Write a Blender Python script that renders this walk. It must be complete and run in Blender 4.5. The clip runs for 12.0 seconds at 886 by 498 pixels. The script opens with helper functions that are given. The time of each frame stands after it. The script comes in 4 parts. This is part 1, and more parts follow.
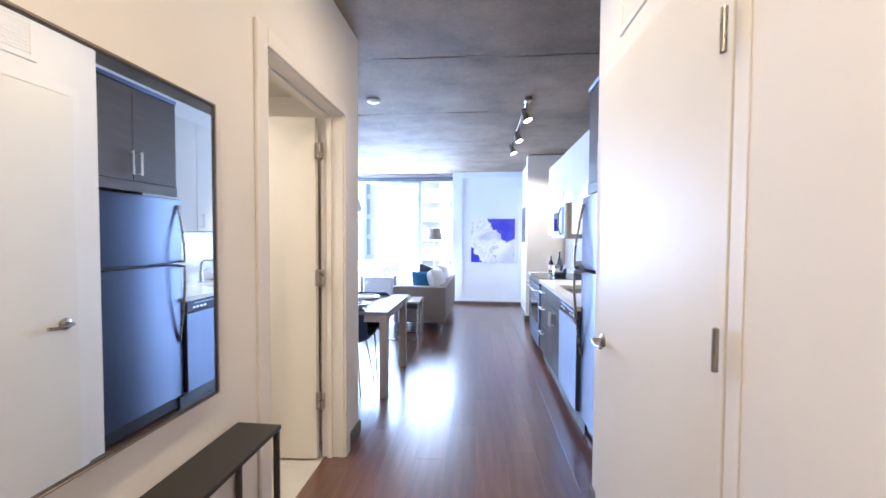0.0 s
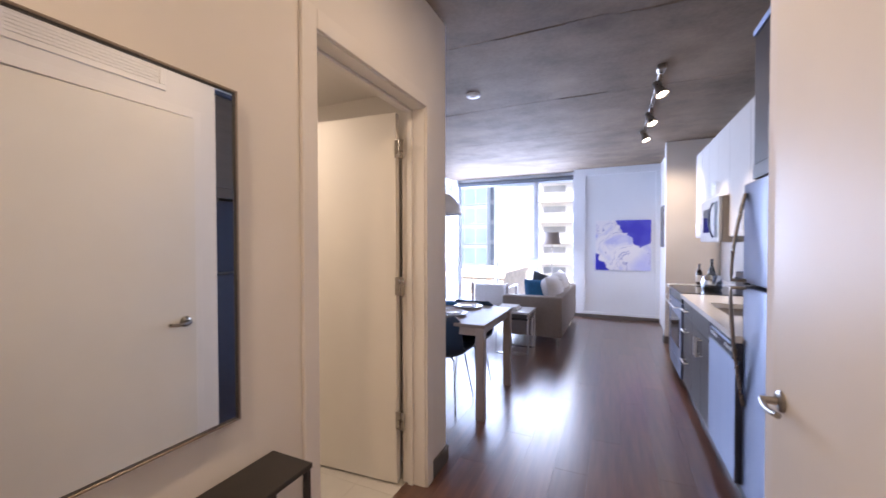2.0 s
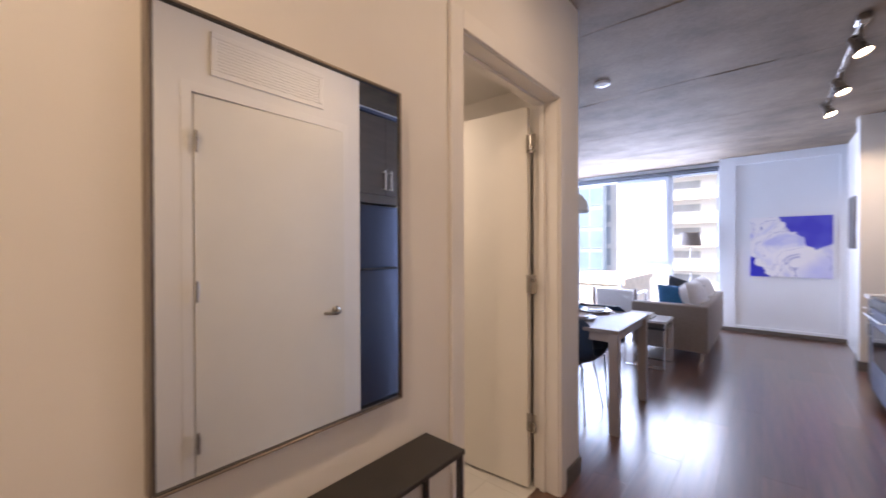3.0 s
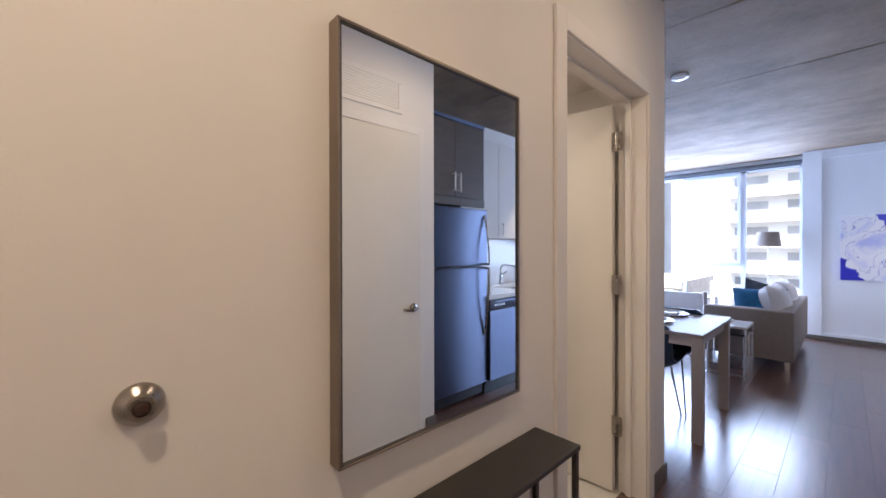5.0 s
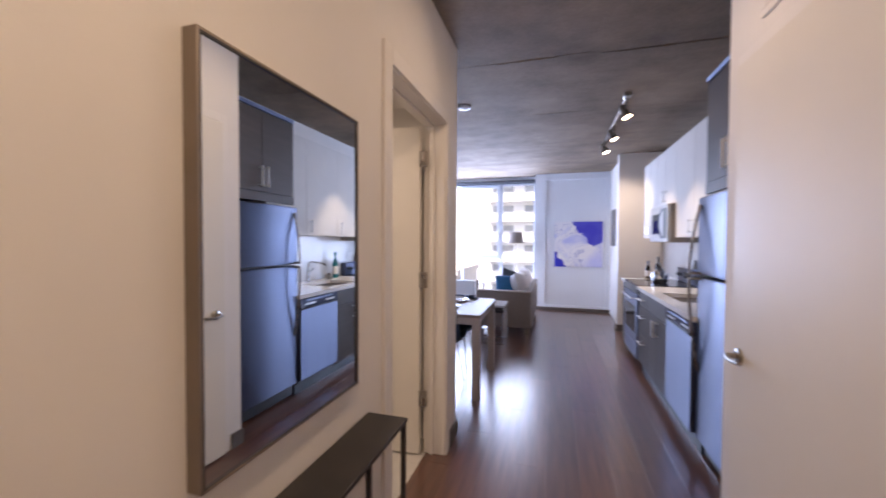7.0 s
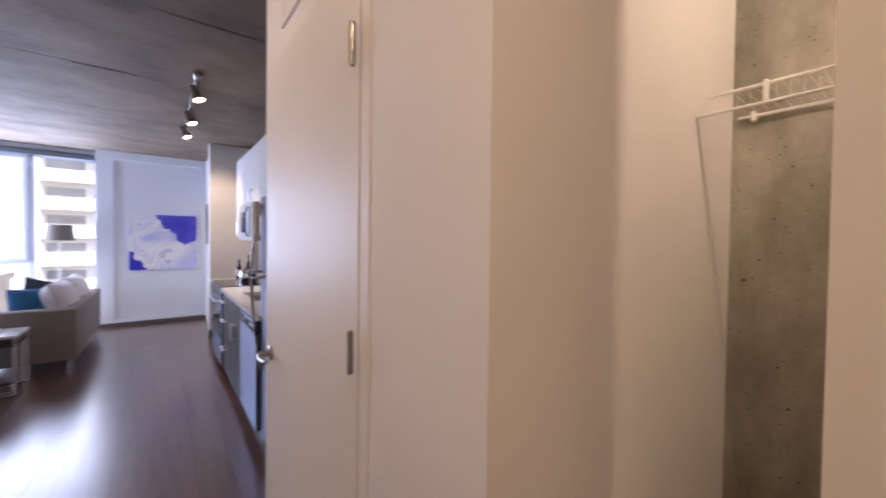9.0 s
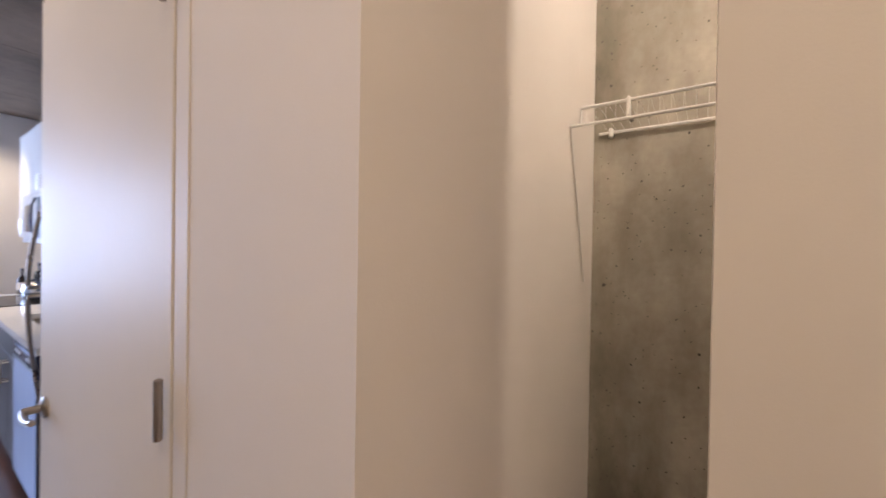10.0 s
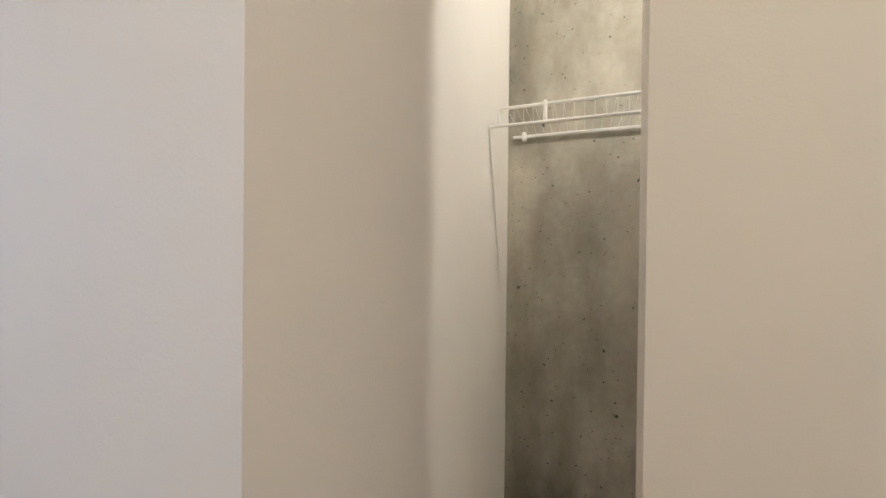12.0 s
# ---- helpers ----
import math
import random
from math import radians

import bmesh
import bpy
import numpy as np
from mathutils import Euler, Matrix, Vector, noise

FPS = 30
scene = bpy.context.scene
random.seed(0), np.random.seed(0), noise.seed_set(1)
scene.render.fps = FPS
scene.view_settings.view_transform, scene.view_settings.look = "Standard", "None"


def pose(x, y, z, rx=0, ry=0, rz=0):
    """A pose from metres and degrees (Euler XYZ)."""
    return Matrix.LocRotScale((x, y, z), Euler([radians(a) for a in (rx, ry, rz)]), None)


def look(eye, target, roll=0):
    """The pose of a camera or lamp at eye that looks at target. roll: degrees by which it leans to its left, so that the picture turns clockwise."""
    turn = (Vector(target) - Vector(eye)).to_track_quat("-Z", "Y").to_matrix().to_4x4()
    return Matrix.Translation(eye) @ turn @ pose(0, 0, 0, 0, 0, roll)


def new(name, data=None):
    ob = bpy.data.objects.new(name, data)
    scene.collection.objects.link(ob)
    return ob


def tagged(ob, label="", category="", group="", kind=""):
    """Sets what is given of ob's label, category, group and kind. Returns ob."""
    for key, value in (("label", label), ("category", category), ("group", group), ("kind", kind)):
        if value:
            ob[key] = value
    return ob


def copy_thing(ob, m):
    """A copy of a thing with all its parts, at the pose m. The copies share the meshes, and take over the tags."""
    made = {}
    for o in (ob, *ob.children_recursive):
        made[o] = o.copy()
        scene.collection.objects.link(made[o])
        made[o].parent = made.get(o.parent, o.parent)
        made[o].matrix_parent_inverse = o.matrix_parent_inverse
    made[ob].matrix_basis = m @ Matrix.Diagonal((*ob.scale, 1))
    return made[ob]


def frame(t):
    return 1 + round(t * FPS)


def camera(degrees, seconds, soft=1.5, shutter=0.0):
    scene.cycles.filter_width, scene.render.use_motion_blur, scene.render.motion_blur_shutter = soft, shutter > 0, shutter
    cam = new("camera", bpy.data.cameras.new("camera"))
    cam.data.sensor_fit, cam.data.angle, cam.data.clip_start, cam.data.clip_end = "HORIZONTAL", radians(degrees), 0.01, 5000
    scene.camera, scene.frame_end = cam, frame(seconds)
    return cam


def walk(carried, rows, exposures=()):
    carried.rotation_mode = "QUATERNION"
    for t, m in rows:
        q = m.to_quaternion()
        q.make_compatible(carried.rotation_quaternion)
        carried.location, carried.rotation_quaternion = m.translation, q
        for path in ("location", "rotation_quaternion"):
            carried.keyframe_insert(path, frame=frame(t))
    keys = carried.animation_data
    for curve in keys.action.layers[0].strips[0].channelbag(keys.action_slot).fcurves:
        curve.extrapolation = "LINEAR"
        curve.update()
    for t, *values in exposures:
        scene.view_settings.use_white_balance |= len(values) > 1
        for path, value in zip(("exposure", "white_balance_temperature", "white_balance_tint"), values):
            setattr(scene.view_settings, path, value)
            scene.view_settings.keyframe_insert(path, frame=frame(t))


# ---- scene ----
PATH = [
    (0, (0.054, 0.072, 1.386), (-0.141, 2.061, 1.323), 0.3),
    (0.5, (0.059, 0.263, 1.407), (-0.145, 2.251, 1.341), 0.4),
    (1, (0.094, 0.373, 1.397), (-0.191, 2.352, 1.344), 0.1),
    (1.5, (0.167, 0.443, 1.395), (-0.387, 2.364, 1.349), -0.2),
    (2, (0.174, 0.457, 1.379), (-0.652, 2.278, 1.344), -0.1),
    (2.3, (0.147, 0.450, 1.366), (-0.803, 2.210, 1.338), -0.1),
    (2.5, (0.133, 0.437, 1.352), (-0.906, 2.142, 1.325), -0.1),
    (2.8, (0.078, 0.424, 1.343), (-1.119, 2.029, 1.322), -0.2),
    (3, (0.055, 0.402, 1.339), (-1.247, 1.920, 1.328), -0.2),
    (3.5, (0.021, 0.370, 1.337), (-1.467, 1.707, 1.328), -0.1),
    (5.5, (-0.089, 0.116, 1.334), (-1.512, 1.522, 1.327), -0.1),
    (6, (-0.081, 0.016, 1.362), (-1.343, 1.565, 1.347), 0.1),
    (6.3, (-0.101, -0.004, 1.381), (-1.228, 1.648, 1.346), 0.3),
    (6.5, (-0.114, 0.003, 1.388), (-1.103, 1.742, 1.348), 0.3),
    (8.5, (0.074, 0.093, 1.385), (0.929, 1.900, 1.339), 0.5),
    (9, (0.242, 0.152, 1.397), (1.448, 1.747, 1.355), 0.7),
    (9.5, (0.346, 0.186, 1.401), (1.797, 1.563, 1.370), 0.8),
    (10, (0.362, 0.263, 1.410), (2.014, 1.390, 1.392), 0.9),
    (10.5, (0.349, 0.317, 1.420), (2.145, 1.197, 1.408), 0.7),
    (11, (0.379, 0.329, 1.426), (2.231, 1.084, 1.411), 0.4),
    (11.5, (0.415, 0.323, 1.419), (2.283, 1.036, 1.409), 0.4),
    (12, (0.431, 0.326, 1.423), (2.305, 1.024, 1.409), 0.6),
]
EXPOSURES = [(0, 1.96, 6400, 8), (0.5, 1.76, 6600, 10), (1, 1.56, 6900, 11), (1.5, 1.38, 7100, 16), (2.5, 1.27, 7600, 20), (3.5, 1.22, 7500, 19), (5.5, 1.17, 6700, 13), (6.5, 1.14, 7100, 20), (8.5, 0.85, 7700, 23), (9.5, 1.03, 7250, 21), (10.5, 1.15, 6750, 13), (11, 1.27, 6500, 9), (12, 1.34, 5950, 3)]
cam = camera(99.3, 12.0, soft=1.6, shutter=0.4)
walk(cam, [(t, look(eye, target, roll)) for t, eye, target, roll in PATH], EXPOSURES)

# ---- world, sun, lamps ----
CEIL = 2.725
world = bpy.data.worlds.new("sky")
scene.world = world
world.use_nodes = True
wn = world.node_tree
sky = wn.nodes.new("ShaderNodeTexSky")
sky.sky_type, sky.sun_disc, sky.sun_elevation, sky.sun_rotation = "NISHITA", False, radians(48), radians(190)
wn.nodes["Background"].inputs[1].default_value = 0.15
wn.links.new(sky.outputs[0], wn.nodes["Background"].inputs[0])


def lamp(name, kind, m, watts, colour, **more):
    data = bpy.data.lights.new(name, kind)
    data.energy, data.color = watts, colour
    if kind == "AREA":
        data.shape, data.size, data.size_y = "RECTANGLE", more["w"], more["h"]
    if kind in ("POINT", "SPOT"):
        data.shadow_soft_size = more["r"]
    if kind == "SPOT":
        data.spot_size, data.spot_blend = radians(more["cone"]), 0.6
    if kind == "SUN":
        data.angle = more["angle"]
    ob = new(name, data)
    ob.matrix_world = m
    return ob


WARM = (1.0, 0.81, 0.59)
lamp("sun", "SUN", look((0, 0, 0), (0.25, 1.0, -1.2)), 5.0, (1.0, 0.95, 0.88), angle=radians(0.5))
lamp("window_daylight", "AREA", look((-1.72, 8.05, 1.35), (-1.72, 0, 2.0)), 104, (0.42, 0.60, 1.0), w=2.2, h=2.3)
lamp("side_window_daylight", "AREA", look((-2.94, 7.42, 1.35), (-0.5, 8.4, 1.3)), 66, (0.42, 0.60, 1.0), w=1.0, h=2.2)
lamp("hall_lamp", "AREA", pose(-0.10, -0.10, 2.655), 6.4, WARM, w=0.09, h=0.09)
lamp("hall_lamp", "AREA", pose(0.0, 1.75, 2.655), 2.5, WARM, w=0.09, h=0.09)
lamp("closet_lamp", "POINT", pose(1.105, -0.15, 2.58), 12, (1.0, 0.91, 0.80), r=0.05)
lamp("bathroom_lamp", "AREA", pose(-1.75, 1.7, 2.25), 3.8, (1.0, 0.91, 0.80), w=0.3, h=0.3)
HEADS = [(0.50, 3.95), (0.50, 4.75), (0.49, 5.40)]
for (hx, hy), aim, watts, cone in zip(HEADS, ((0.98, 4.0, 0.9), (1.0, 4.8, 0.95), (0.86, 6.35, 1.35)), (21, 22, 25), (62, 62, 84)):
    lamp("track_spot", "SPOT", look((hx + 0.03, hy - 0.10, 2.50), aim), watts, (1.0, 0.87, 0.71), r=0.03, cone=cone)


# ---- materials ----
def material(name, colour, rough=0.5, metal=0.0, vary=0.08, scale=6.0, bump=0.0, bscale=150.0, stretch=(1, 1, 1), spec=0.5, coat=0.0, island=0.0):
    m = bpy.data.materials.new(name)
    m.use_nodes = True
    t = m.node_tree
    b = t.nodes["Principled BSDF"]
    b.inputs["Metallic"].default_value, b.inputs["Specular IOR Level"].default_value, b.inputs["Coat Weight"].default_value = metal, spec, coat
    b.inputs["Coat Roughness"].default_value = 0.24
    co = t.nodes.new("ShaderNodeTexCoord")
    mp = t.nodes.new("ShaderNodeMapping")
    mp.inputs["Scale"].default_value = stretch
    t.links.new(co.outputs["Object"], mp.inputs[0])
    big, fine = t.nodes.new("ShaderNodeTexNoise"), t.nodes.new("ShaderNodeTexNoise")
    big.inputs["Scale"].default_value, big.inputs["Detail"].default_value = scale, 6
    fine.inputs["Scale"].default_value, fine.inputs["Detail"].default_value = bscale, 3
    for n in (big, fine):
        t.links.new(mp.outputs[0], n.inputs["Vector"])
    ramp = t.nodes.new("ShaderNodeValToRGB")
    ramp.color_ramp.elements[0].position, ramp.color_ramp.elements[1].position = 0.3, 0.7
    ramp.color_ramp.elements[0].color = (*[c * (1 - vary) for c in colour], 1)
    ramp.color_ramp.elements[1].color = (*[min(1, c * (1 + vary)) for c in colour], 1)
    t.links.new(big.outputs["Fac"], ramp.inputs[0])
    last = ramp.outputs[0]
    if island:
        info = t.nodes.new("ShaderNodeObjectInfo")
        hsv = t.nodes.new("ShaderNodeHueSaturation")
        mr = t.nodes.new("ShaderNodeMapRange")
        mr.inputs["To Min"].default_value, mr.inputs["To Max"].default_value = 1 - island, 1 + island
        t.links.new(info.outputs["Random"], mr.inputs[0])
        t.links.new(mr.outputs[0], hsv.inputs["Value"])
        t.links.new(last, hsv.inputs["Color"])
        last = hsv.outputs[0]
    t.links.new(last, b.inputs["Base Color"])
    rr = t.nodes.new("ShaderNodeMapRange")
    rr.inputs["To Min"].default_value, rr.inputs["To Max"].default_value = max(0.02, rough * 0.85), min(1, rough * 1.15)
    t.links.new(big.outputs["Fac"], rr.inputs[0])
    t.links.new(rr.outputs[0], b.inputs["Roughness"])
    if bump:
        bp = t.nodes.new("ShaderNodeBump")
        bp.inputs["Strength"].default_value, bp.inputs["Distance"].default_value = bump, 0.002
        t.links.new(fine.outputs["Fac"], bp.inputs["Height"])
        t.links.new(bp.outputs[0], b.inputs["Normal"])
    return m


def node(t, kind, **values):
    n = t.nodes.new(kind)
    for key, value in values.items():
        n.inputs[key.replace("_", " ")].default_value = value
    return n


def maths(t, op, a, b):
    n = t.nodes.new("ShaderNodeMath")
    n.operation = op
    for i, v in enumerate((a, b)):
        if isinstance(v, (int, float)):
            n.inputs[i].default_value = v
        else:
            t.links.new(v, n.inputs[i])
    return n.outputs[0]


def mixed(t, fac, a, b):
    n = t.nodes.new("ShaderNodeMix")
    n.data_type = "RGBA"
    t.links.new(fac, n.inputs[0])
    for i, v in ((6, a), (7, b)):
        if isinstance(v, tuple):
            n.inputs[i].default_value = (*v, 1)
        else:
            t.links.new(v, n.inputs[i])
    return n.outputs[2]


def step(t, value, low, high):
    n = node(t, "ShaderNodeMapRange", From_Min=low, From_Max=high)
    t.links.new(value, n.inputs[0])
    return n.outputs[0]


def concrete(name, dark, light, pits):
    m = material(name, light, 0.75, bump=0.25, bscale=60)
    t = m.node_tree
    b = t.nodes["Principled BSDF"]
    co = t.nodes["Texture Coordinate"].outputs["Object"]
    clouds, streak, grain = node(t, "ShaderNodeTexNoise", Scale=1.3, Detail=9.0, Roughness=0.62), node(t, "ShaderNodeTexNoise", Scale=2.2, Detail=6.0), node(t, "ShaderNodeTexNoise", Scale=45.0, Detail=4.0)
    mp = node(t, "ShaderNodeMapping", Scale=(0.8, 1.5, 0.8))
    t.links.new(co, mp.inputs[0])
    t.links.new(mp.outputs[0], streak.inputs["Vector"])
    for n in (clouds, grain):
        t.links.new(co, n.inputs["Vector"])
    total = maths(t, "ADD", maths(t, "MULTIPLY", clouds.outputs["Fac"], 0.6), maths(t, "ADD", maths(t, "MULTIPLY", streak.outputs["Fac"], 0.28), maths(t, "MULTIPLY", grain.outputs["Fac"], 0.12)))
    colour = mixed(t, step(t, total, 0.34, 0.66), dark, light)
    if pits:
        run = node(t, "ShaderNodeMapping", Scale=(0.0, 1.9, 0.9))
        t.links.new(co, run.inputs[0])
        drip = node(t, "ShaderNodeTexNoise", Scale=1.6, Detail=6.0, Roughness=0.6)
        t.links.new(run.outputs[0], drip.inputs["Vector"])
        colour = mixed(t, step(t, drip.outputs["Fac"], 0.42, 0.68), colour, (0.15, 0.133, 0.10))
        flat = node(t, "ShaderNodeMapping", Scale=(0.0, 1.0, 1.0))
        t.links.new(co, flat.inputs[0])
        co = flat.outputs[0]
        wob = node(t, "ShaderNodeTexNoise", Scale=30.0)
        t.links.new(co, wob.inputs["Vector"])
        add = t.nodes.new("ShaderNodeVectorMath")
        add.operation = "MULTIPLY_ADD"
        t.links.new(wob.outputs["Color"], add.inputs[0])
        add.inputs[1].default_value = (0.0, 0.02, 0.02)
        t.links.new(co, add.inputs[2])
        masks = []
        for scale, size, share in ((13.0, 0.075, 0.12), (26.0, 0.09, 0.14), (48.0, 0.11, 0.12)):
            v = node(t, "ShaderNodeTexVoronoi", Scale=scale)
            t.links.new(add.outputs[0], v.inputs["Vector"])
            sep = t.nodes.new("ShaderNodeSeparateColor")
            t.links.new(v.outputs["Color"], sep.inputs[0])
            masks.append(maths(t, "MULTIPLY", maths(t, "LESS_THAN", v.outputs["Distance"], size), maths(t, "LESS_THAN", sep.outputs[0], share)))
        mask = maths(t, "MAXIMUM", maths(t, "MAXIMUM", masks[0], masks[1]), masks[2])
        colour = mixed(t, mask, colour, (0.06, 0.055, 0.045))
        bp = node(t, "ShaderNodeBump", Strength=0.8, Distance=0.004)
        t.links.new(maths(t, "SUBTRACT", maths(t, "MULTIPLY", grain.outputs["Fac"], 0.15), mask), bp.inputs["Height"])
        t.links.new(bp.outputs[0], b.inputs["Normal"])
    t.links.new(colour, b.inputs["Base Color"])
    return m


PAINT = material("wall_paint", (0.79, 0.75, 0.705), 0.8, vary=0.025, scale=2.5, bump=0.12, bscale=220)
TRIM = material("trim_paint", (0.80, 0.76, 0.715), 0.55, vary=0.02, scale=4, bump=0.05, bscale=90)
DOORP = material("door_paint", (0.78, 0.735, 0.665), 0.48, spec=0.38, vary=0.02, scale=3, bump=0.05, bscale=60)
WHITEWALL = material("white_wall_paint", (0.78, 0.82, 0.87), 0.55, vary=0.02, scale=2, bump=0.1, bscale=200)
BASEB = material("grey_baseboard", (0.13, 0.115, 0.105), 0.5, vary=0.1)
CEILC = concrete("ceiling_concrete", (0.125, 0.086, 0.057), (0.335, 0.245, 0.172), False)
CLOSETC = concrete("closet_concrete", (0.21, 0.182, 0.140), (0.50, 0.458, 0.385), True)
WOOD = material("dark_wood_floor", (0.135, 0.058, 0.036), 0.30, vary=0.28, scale=4, bump=0.008, bscale=40, stretch=(6, 0.5, 1), island=0.20, spec=0.9, coat=0.85)
TILE = material("pale_floor_tile", (0.62, 0.59, 0.54), 0.4, vary=0.05, scale=5)
STEEL = material("brushed_steel", (0.150, 0.172, 0.240), 0.44, 1.0, vary=0.04, scale=3, bump=0.0, bscale=60, stretch=(8, 8, 0.4))
STEEL_B = STEEL.node_tree.nodes["Principled BSDF"]
STEEL_B.inputs["Anisotropic"].default_value, STEEL_B.inputs["Anisotropic Rotation"].default_value = 0.9, 0.25
STEEL_T = STEEL.node_tree.nodes.new("ShaderNodeTangent")
STEEL_T.direction_type, STEEL_T.axis = "RADIAL", "Z"
STEEL.node_tree.links.new(STEEL_T.outputs[0], STEEL_B.inputs["Tangent"])
CHROME = material("chrome", (0.72, 0.72, 0.72), 0.14, 1.0, vary=0.03)
NICKEL = material("satin_nickel", (0.38, 0.345, 0.31), 0.28, 1.0, vary=0.06, scale=20)
BRONZE = material("bronze_frame", (0.30, 0.25, 0.21), 0.35, 1.0, vary=0.08)
DARKMETAL = material("dark_console_metal", (0.035, 0.03, 0.027), 0.42, 0.0, vary=0.2, scale=12, bump=0.08, bscale=120)
PULLM = material("pull_metal", (0.78, 0.77, 0.75), 0.38, 1.0, vary=0.03)
CABGREY = material("grey_cabinet", (0.095, 0.080, 0.072), 0.5, spec=0.3, vary=0.1, scale=4, stretch=(1, 1, 6))
CABWHITE = material("white_cabinet", (0.70, 0.67, 0.63), 0.65, vary=0.02, spec=0.2)
QUARTZ = material("white_quartz", (0.84, 0.83, 0.81), 0.18, vary=0.04, scale=60)
BLACK = material("black_plastic", (0.012, 0.012, 0.013), 0.32, vary=0.2)
BLACKGLASS = material("black_glass", (0.010, 0.011, 0.014), 0.06, vary=0.1)
GREYPANEL = material("grey_metal_panel", (0.125, 0.105, 0.085), 0.45, vary=0.08)
SOFA = material("sofa_fabric", (0.30, 0.25, 0.22), 0.9, vary=0.08, scale=40, bump=0.4, bscale=500)
CUSHION = material("cream_fabric", (0.74, 0.69, 0.655), 0.9, vary=0.06, scale=30, bump=0.4, bscale=500)
WHITEF = material("white_fabric", (0.84, 0.83, 0.82), 0.9, vary=0.04, scale=30, bump=0.3, bscale=500)
BLUEF = material("teal_blue_fabric", (0.02, 0.16, 0.34), 0.85, vary=0.15, scale=30, bump=0.4, bscale=400)
SLATEF = material("slate_fabric", (0.05, 0.065, 0.085), 0.9, vary=0.2, scale=25, bump=0.4, bscale=400)
SHELL = material("navy_shell", (0.012, 0.035, 0.075), 0.35, vary=0.1)
TABLETOP = material("pale_grey_oak", (0.26, 0.215, 0.195), 0.45, vary=0.1, scale=6, bump=0.06, bscale=60, stretch=(0.6, 8, 1))
TABLELEG = material("grey_lacquer", (0.36, 0.31, 0.285), 0.35, vary=0.04)
CERAMIC = material("white_ceramic", (0.80, 0.79, 0.78), 0.15, vary=0.02)
PENDANT = material("white_lamp_shade", (0.80, 0.79, 0.77), 0.4, vary=0.02)
ALU = material("white_window_frame", (0.62, 0.65, 0.70), 0.4, vary=0.03)
BLIND = material("grey_roller_blind", (0.07, 0.075, 0.085), 0.6, vary=0.1)
WIREW = material("white_coated_wire", (0.80, 0.79, 0.76), 0.4, vary=0.02)
BOTTLE = material("dark_bottle_glass", (0.02, 0.012, 0.008), 0.08, vary=0.1)
TEALGLASS = material("teal_glass", (0.03, 0.22, 0.24), 0.08, vary=0.1)
PAPER = material("white_paper", (0.75, 0.74, 0.72), 0.7, vary=0.03)
LABEL = material("navy_paper", (0.04, 0.06, 0.16), 0.6, vary=0.1)
ASPHALT = material("city_ground", (0.10, 0.10, 0.10), 0.8, vary=0.2, scale=0.05)
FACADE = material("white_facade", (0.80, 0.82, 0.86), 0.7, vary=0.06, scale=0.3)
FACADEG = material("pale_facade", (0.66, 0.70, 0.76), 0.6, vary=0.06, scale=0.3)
# red brick lightened towards white: outdoor glare and haze put into its colour
BRICK = material("washed_out_brick", (0.76, 0.68, 0.65), 0.8, vary=0.15, scale=2)
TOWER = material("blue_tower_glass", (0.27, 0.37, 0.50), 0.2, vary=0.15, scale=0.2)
# far glass lightened as well, so that its windows look washed out by glare
FARGLASS = material("washed_out_far_glass", (0.34, 0.37, 0.43), 0.15, vary=0.25, scale=0.3)


def plain(name, build):
    m = bpy.data.materials.new(name)
    m.use_nodes = True
    build(m.node_tree, m.node_tree.nodes["Principled BSDF"])
    return m


def _mirror(t, b):
    b.inputs["Base Color"].default_value = (0.85, 0.87, 0.86, 1)
    b.inputs["Metallic"].default_value, b.inputs["Roughness"].default_value = 1, 0.012


def _glass(t, b):
    b.inputs["Transmission Weight"].default_value, b.inputs["Roughness"].default_value, b.inputs["IOR"].default_value = 1, 0.0, 1.02
    b.inputs["Base Color"].default_value = (0.95, 0.97, 1, 1)


def _bulb(t, b):
    b.inputs["Emission Color"].default_value, b.inputs["Emission Strength"].default_value = (1, 0.86, 0.70, 1), 7.0


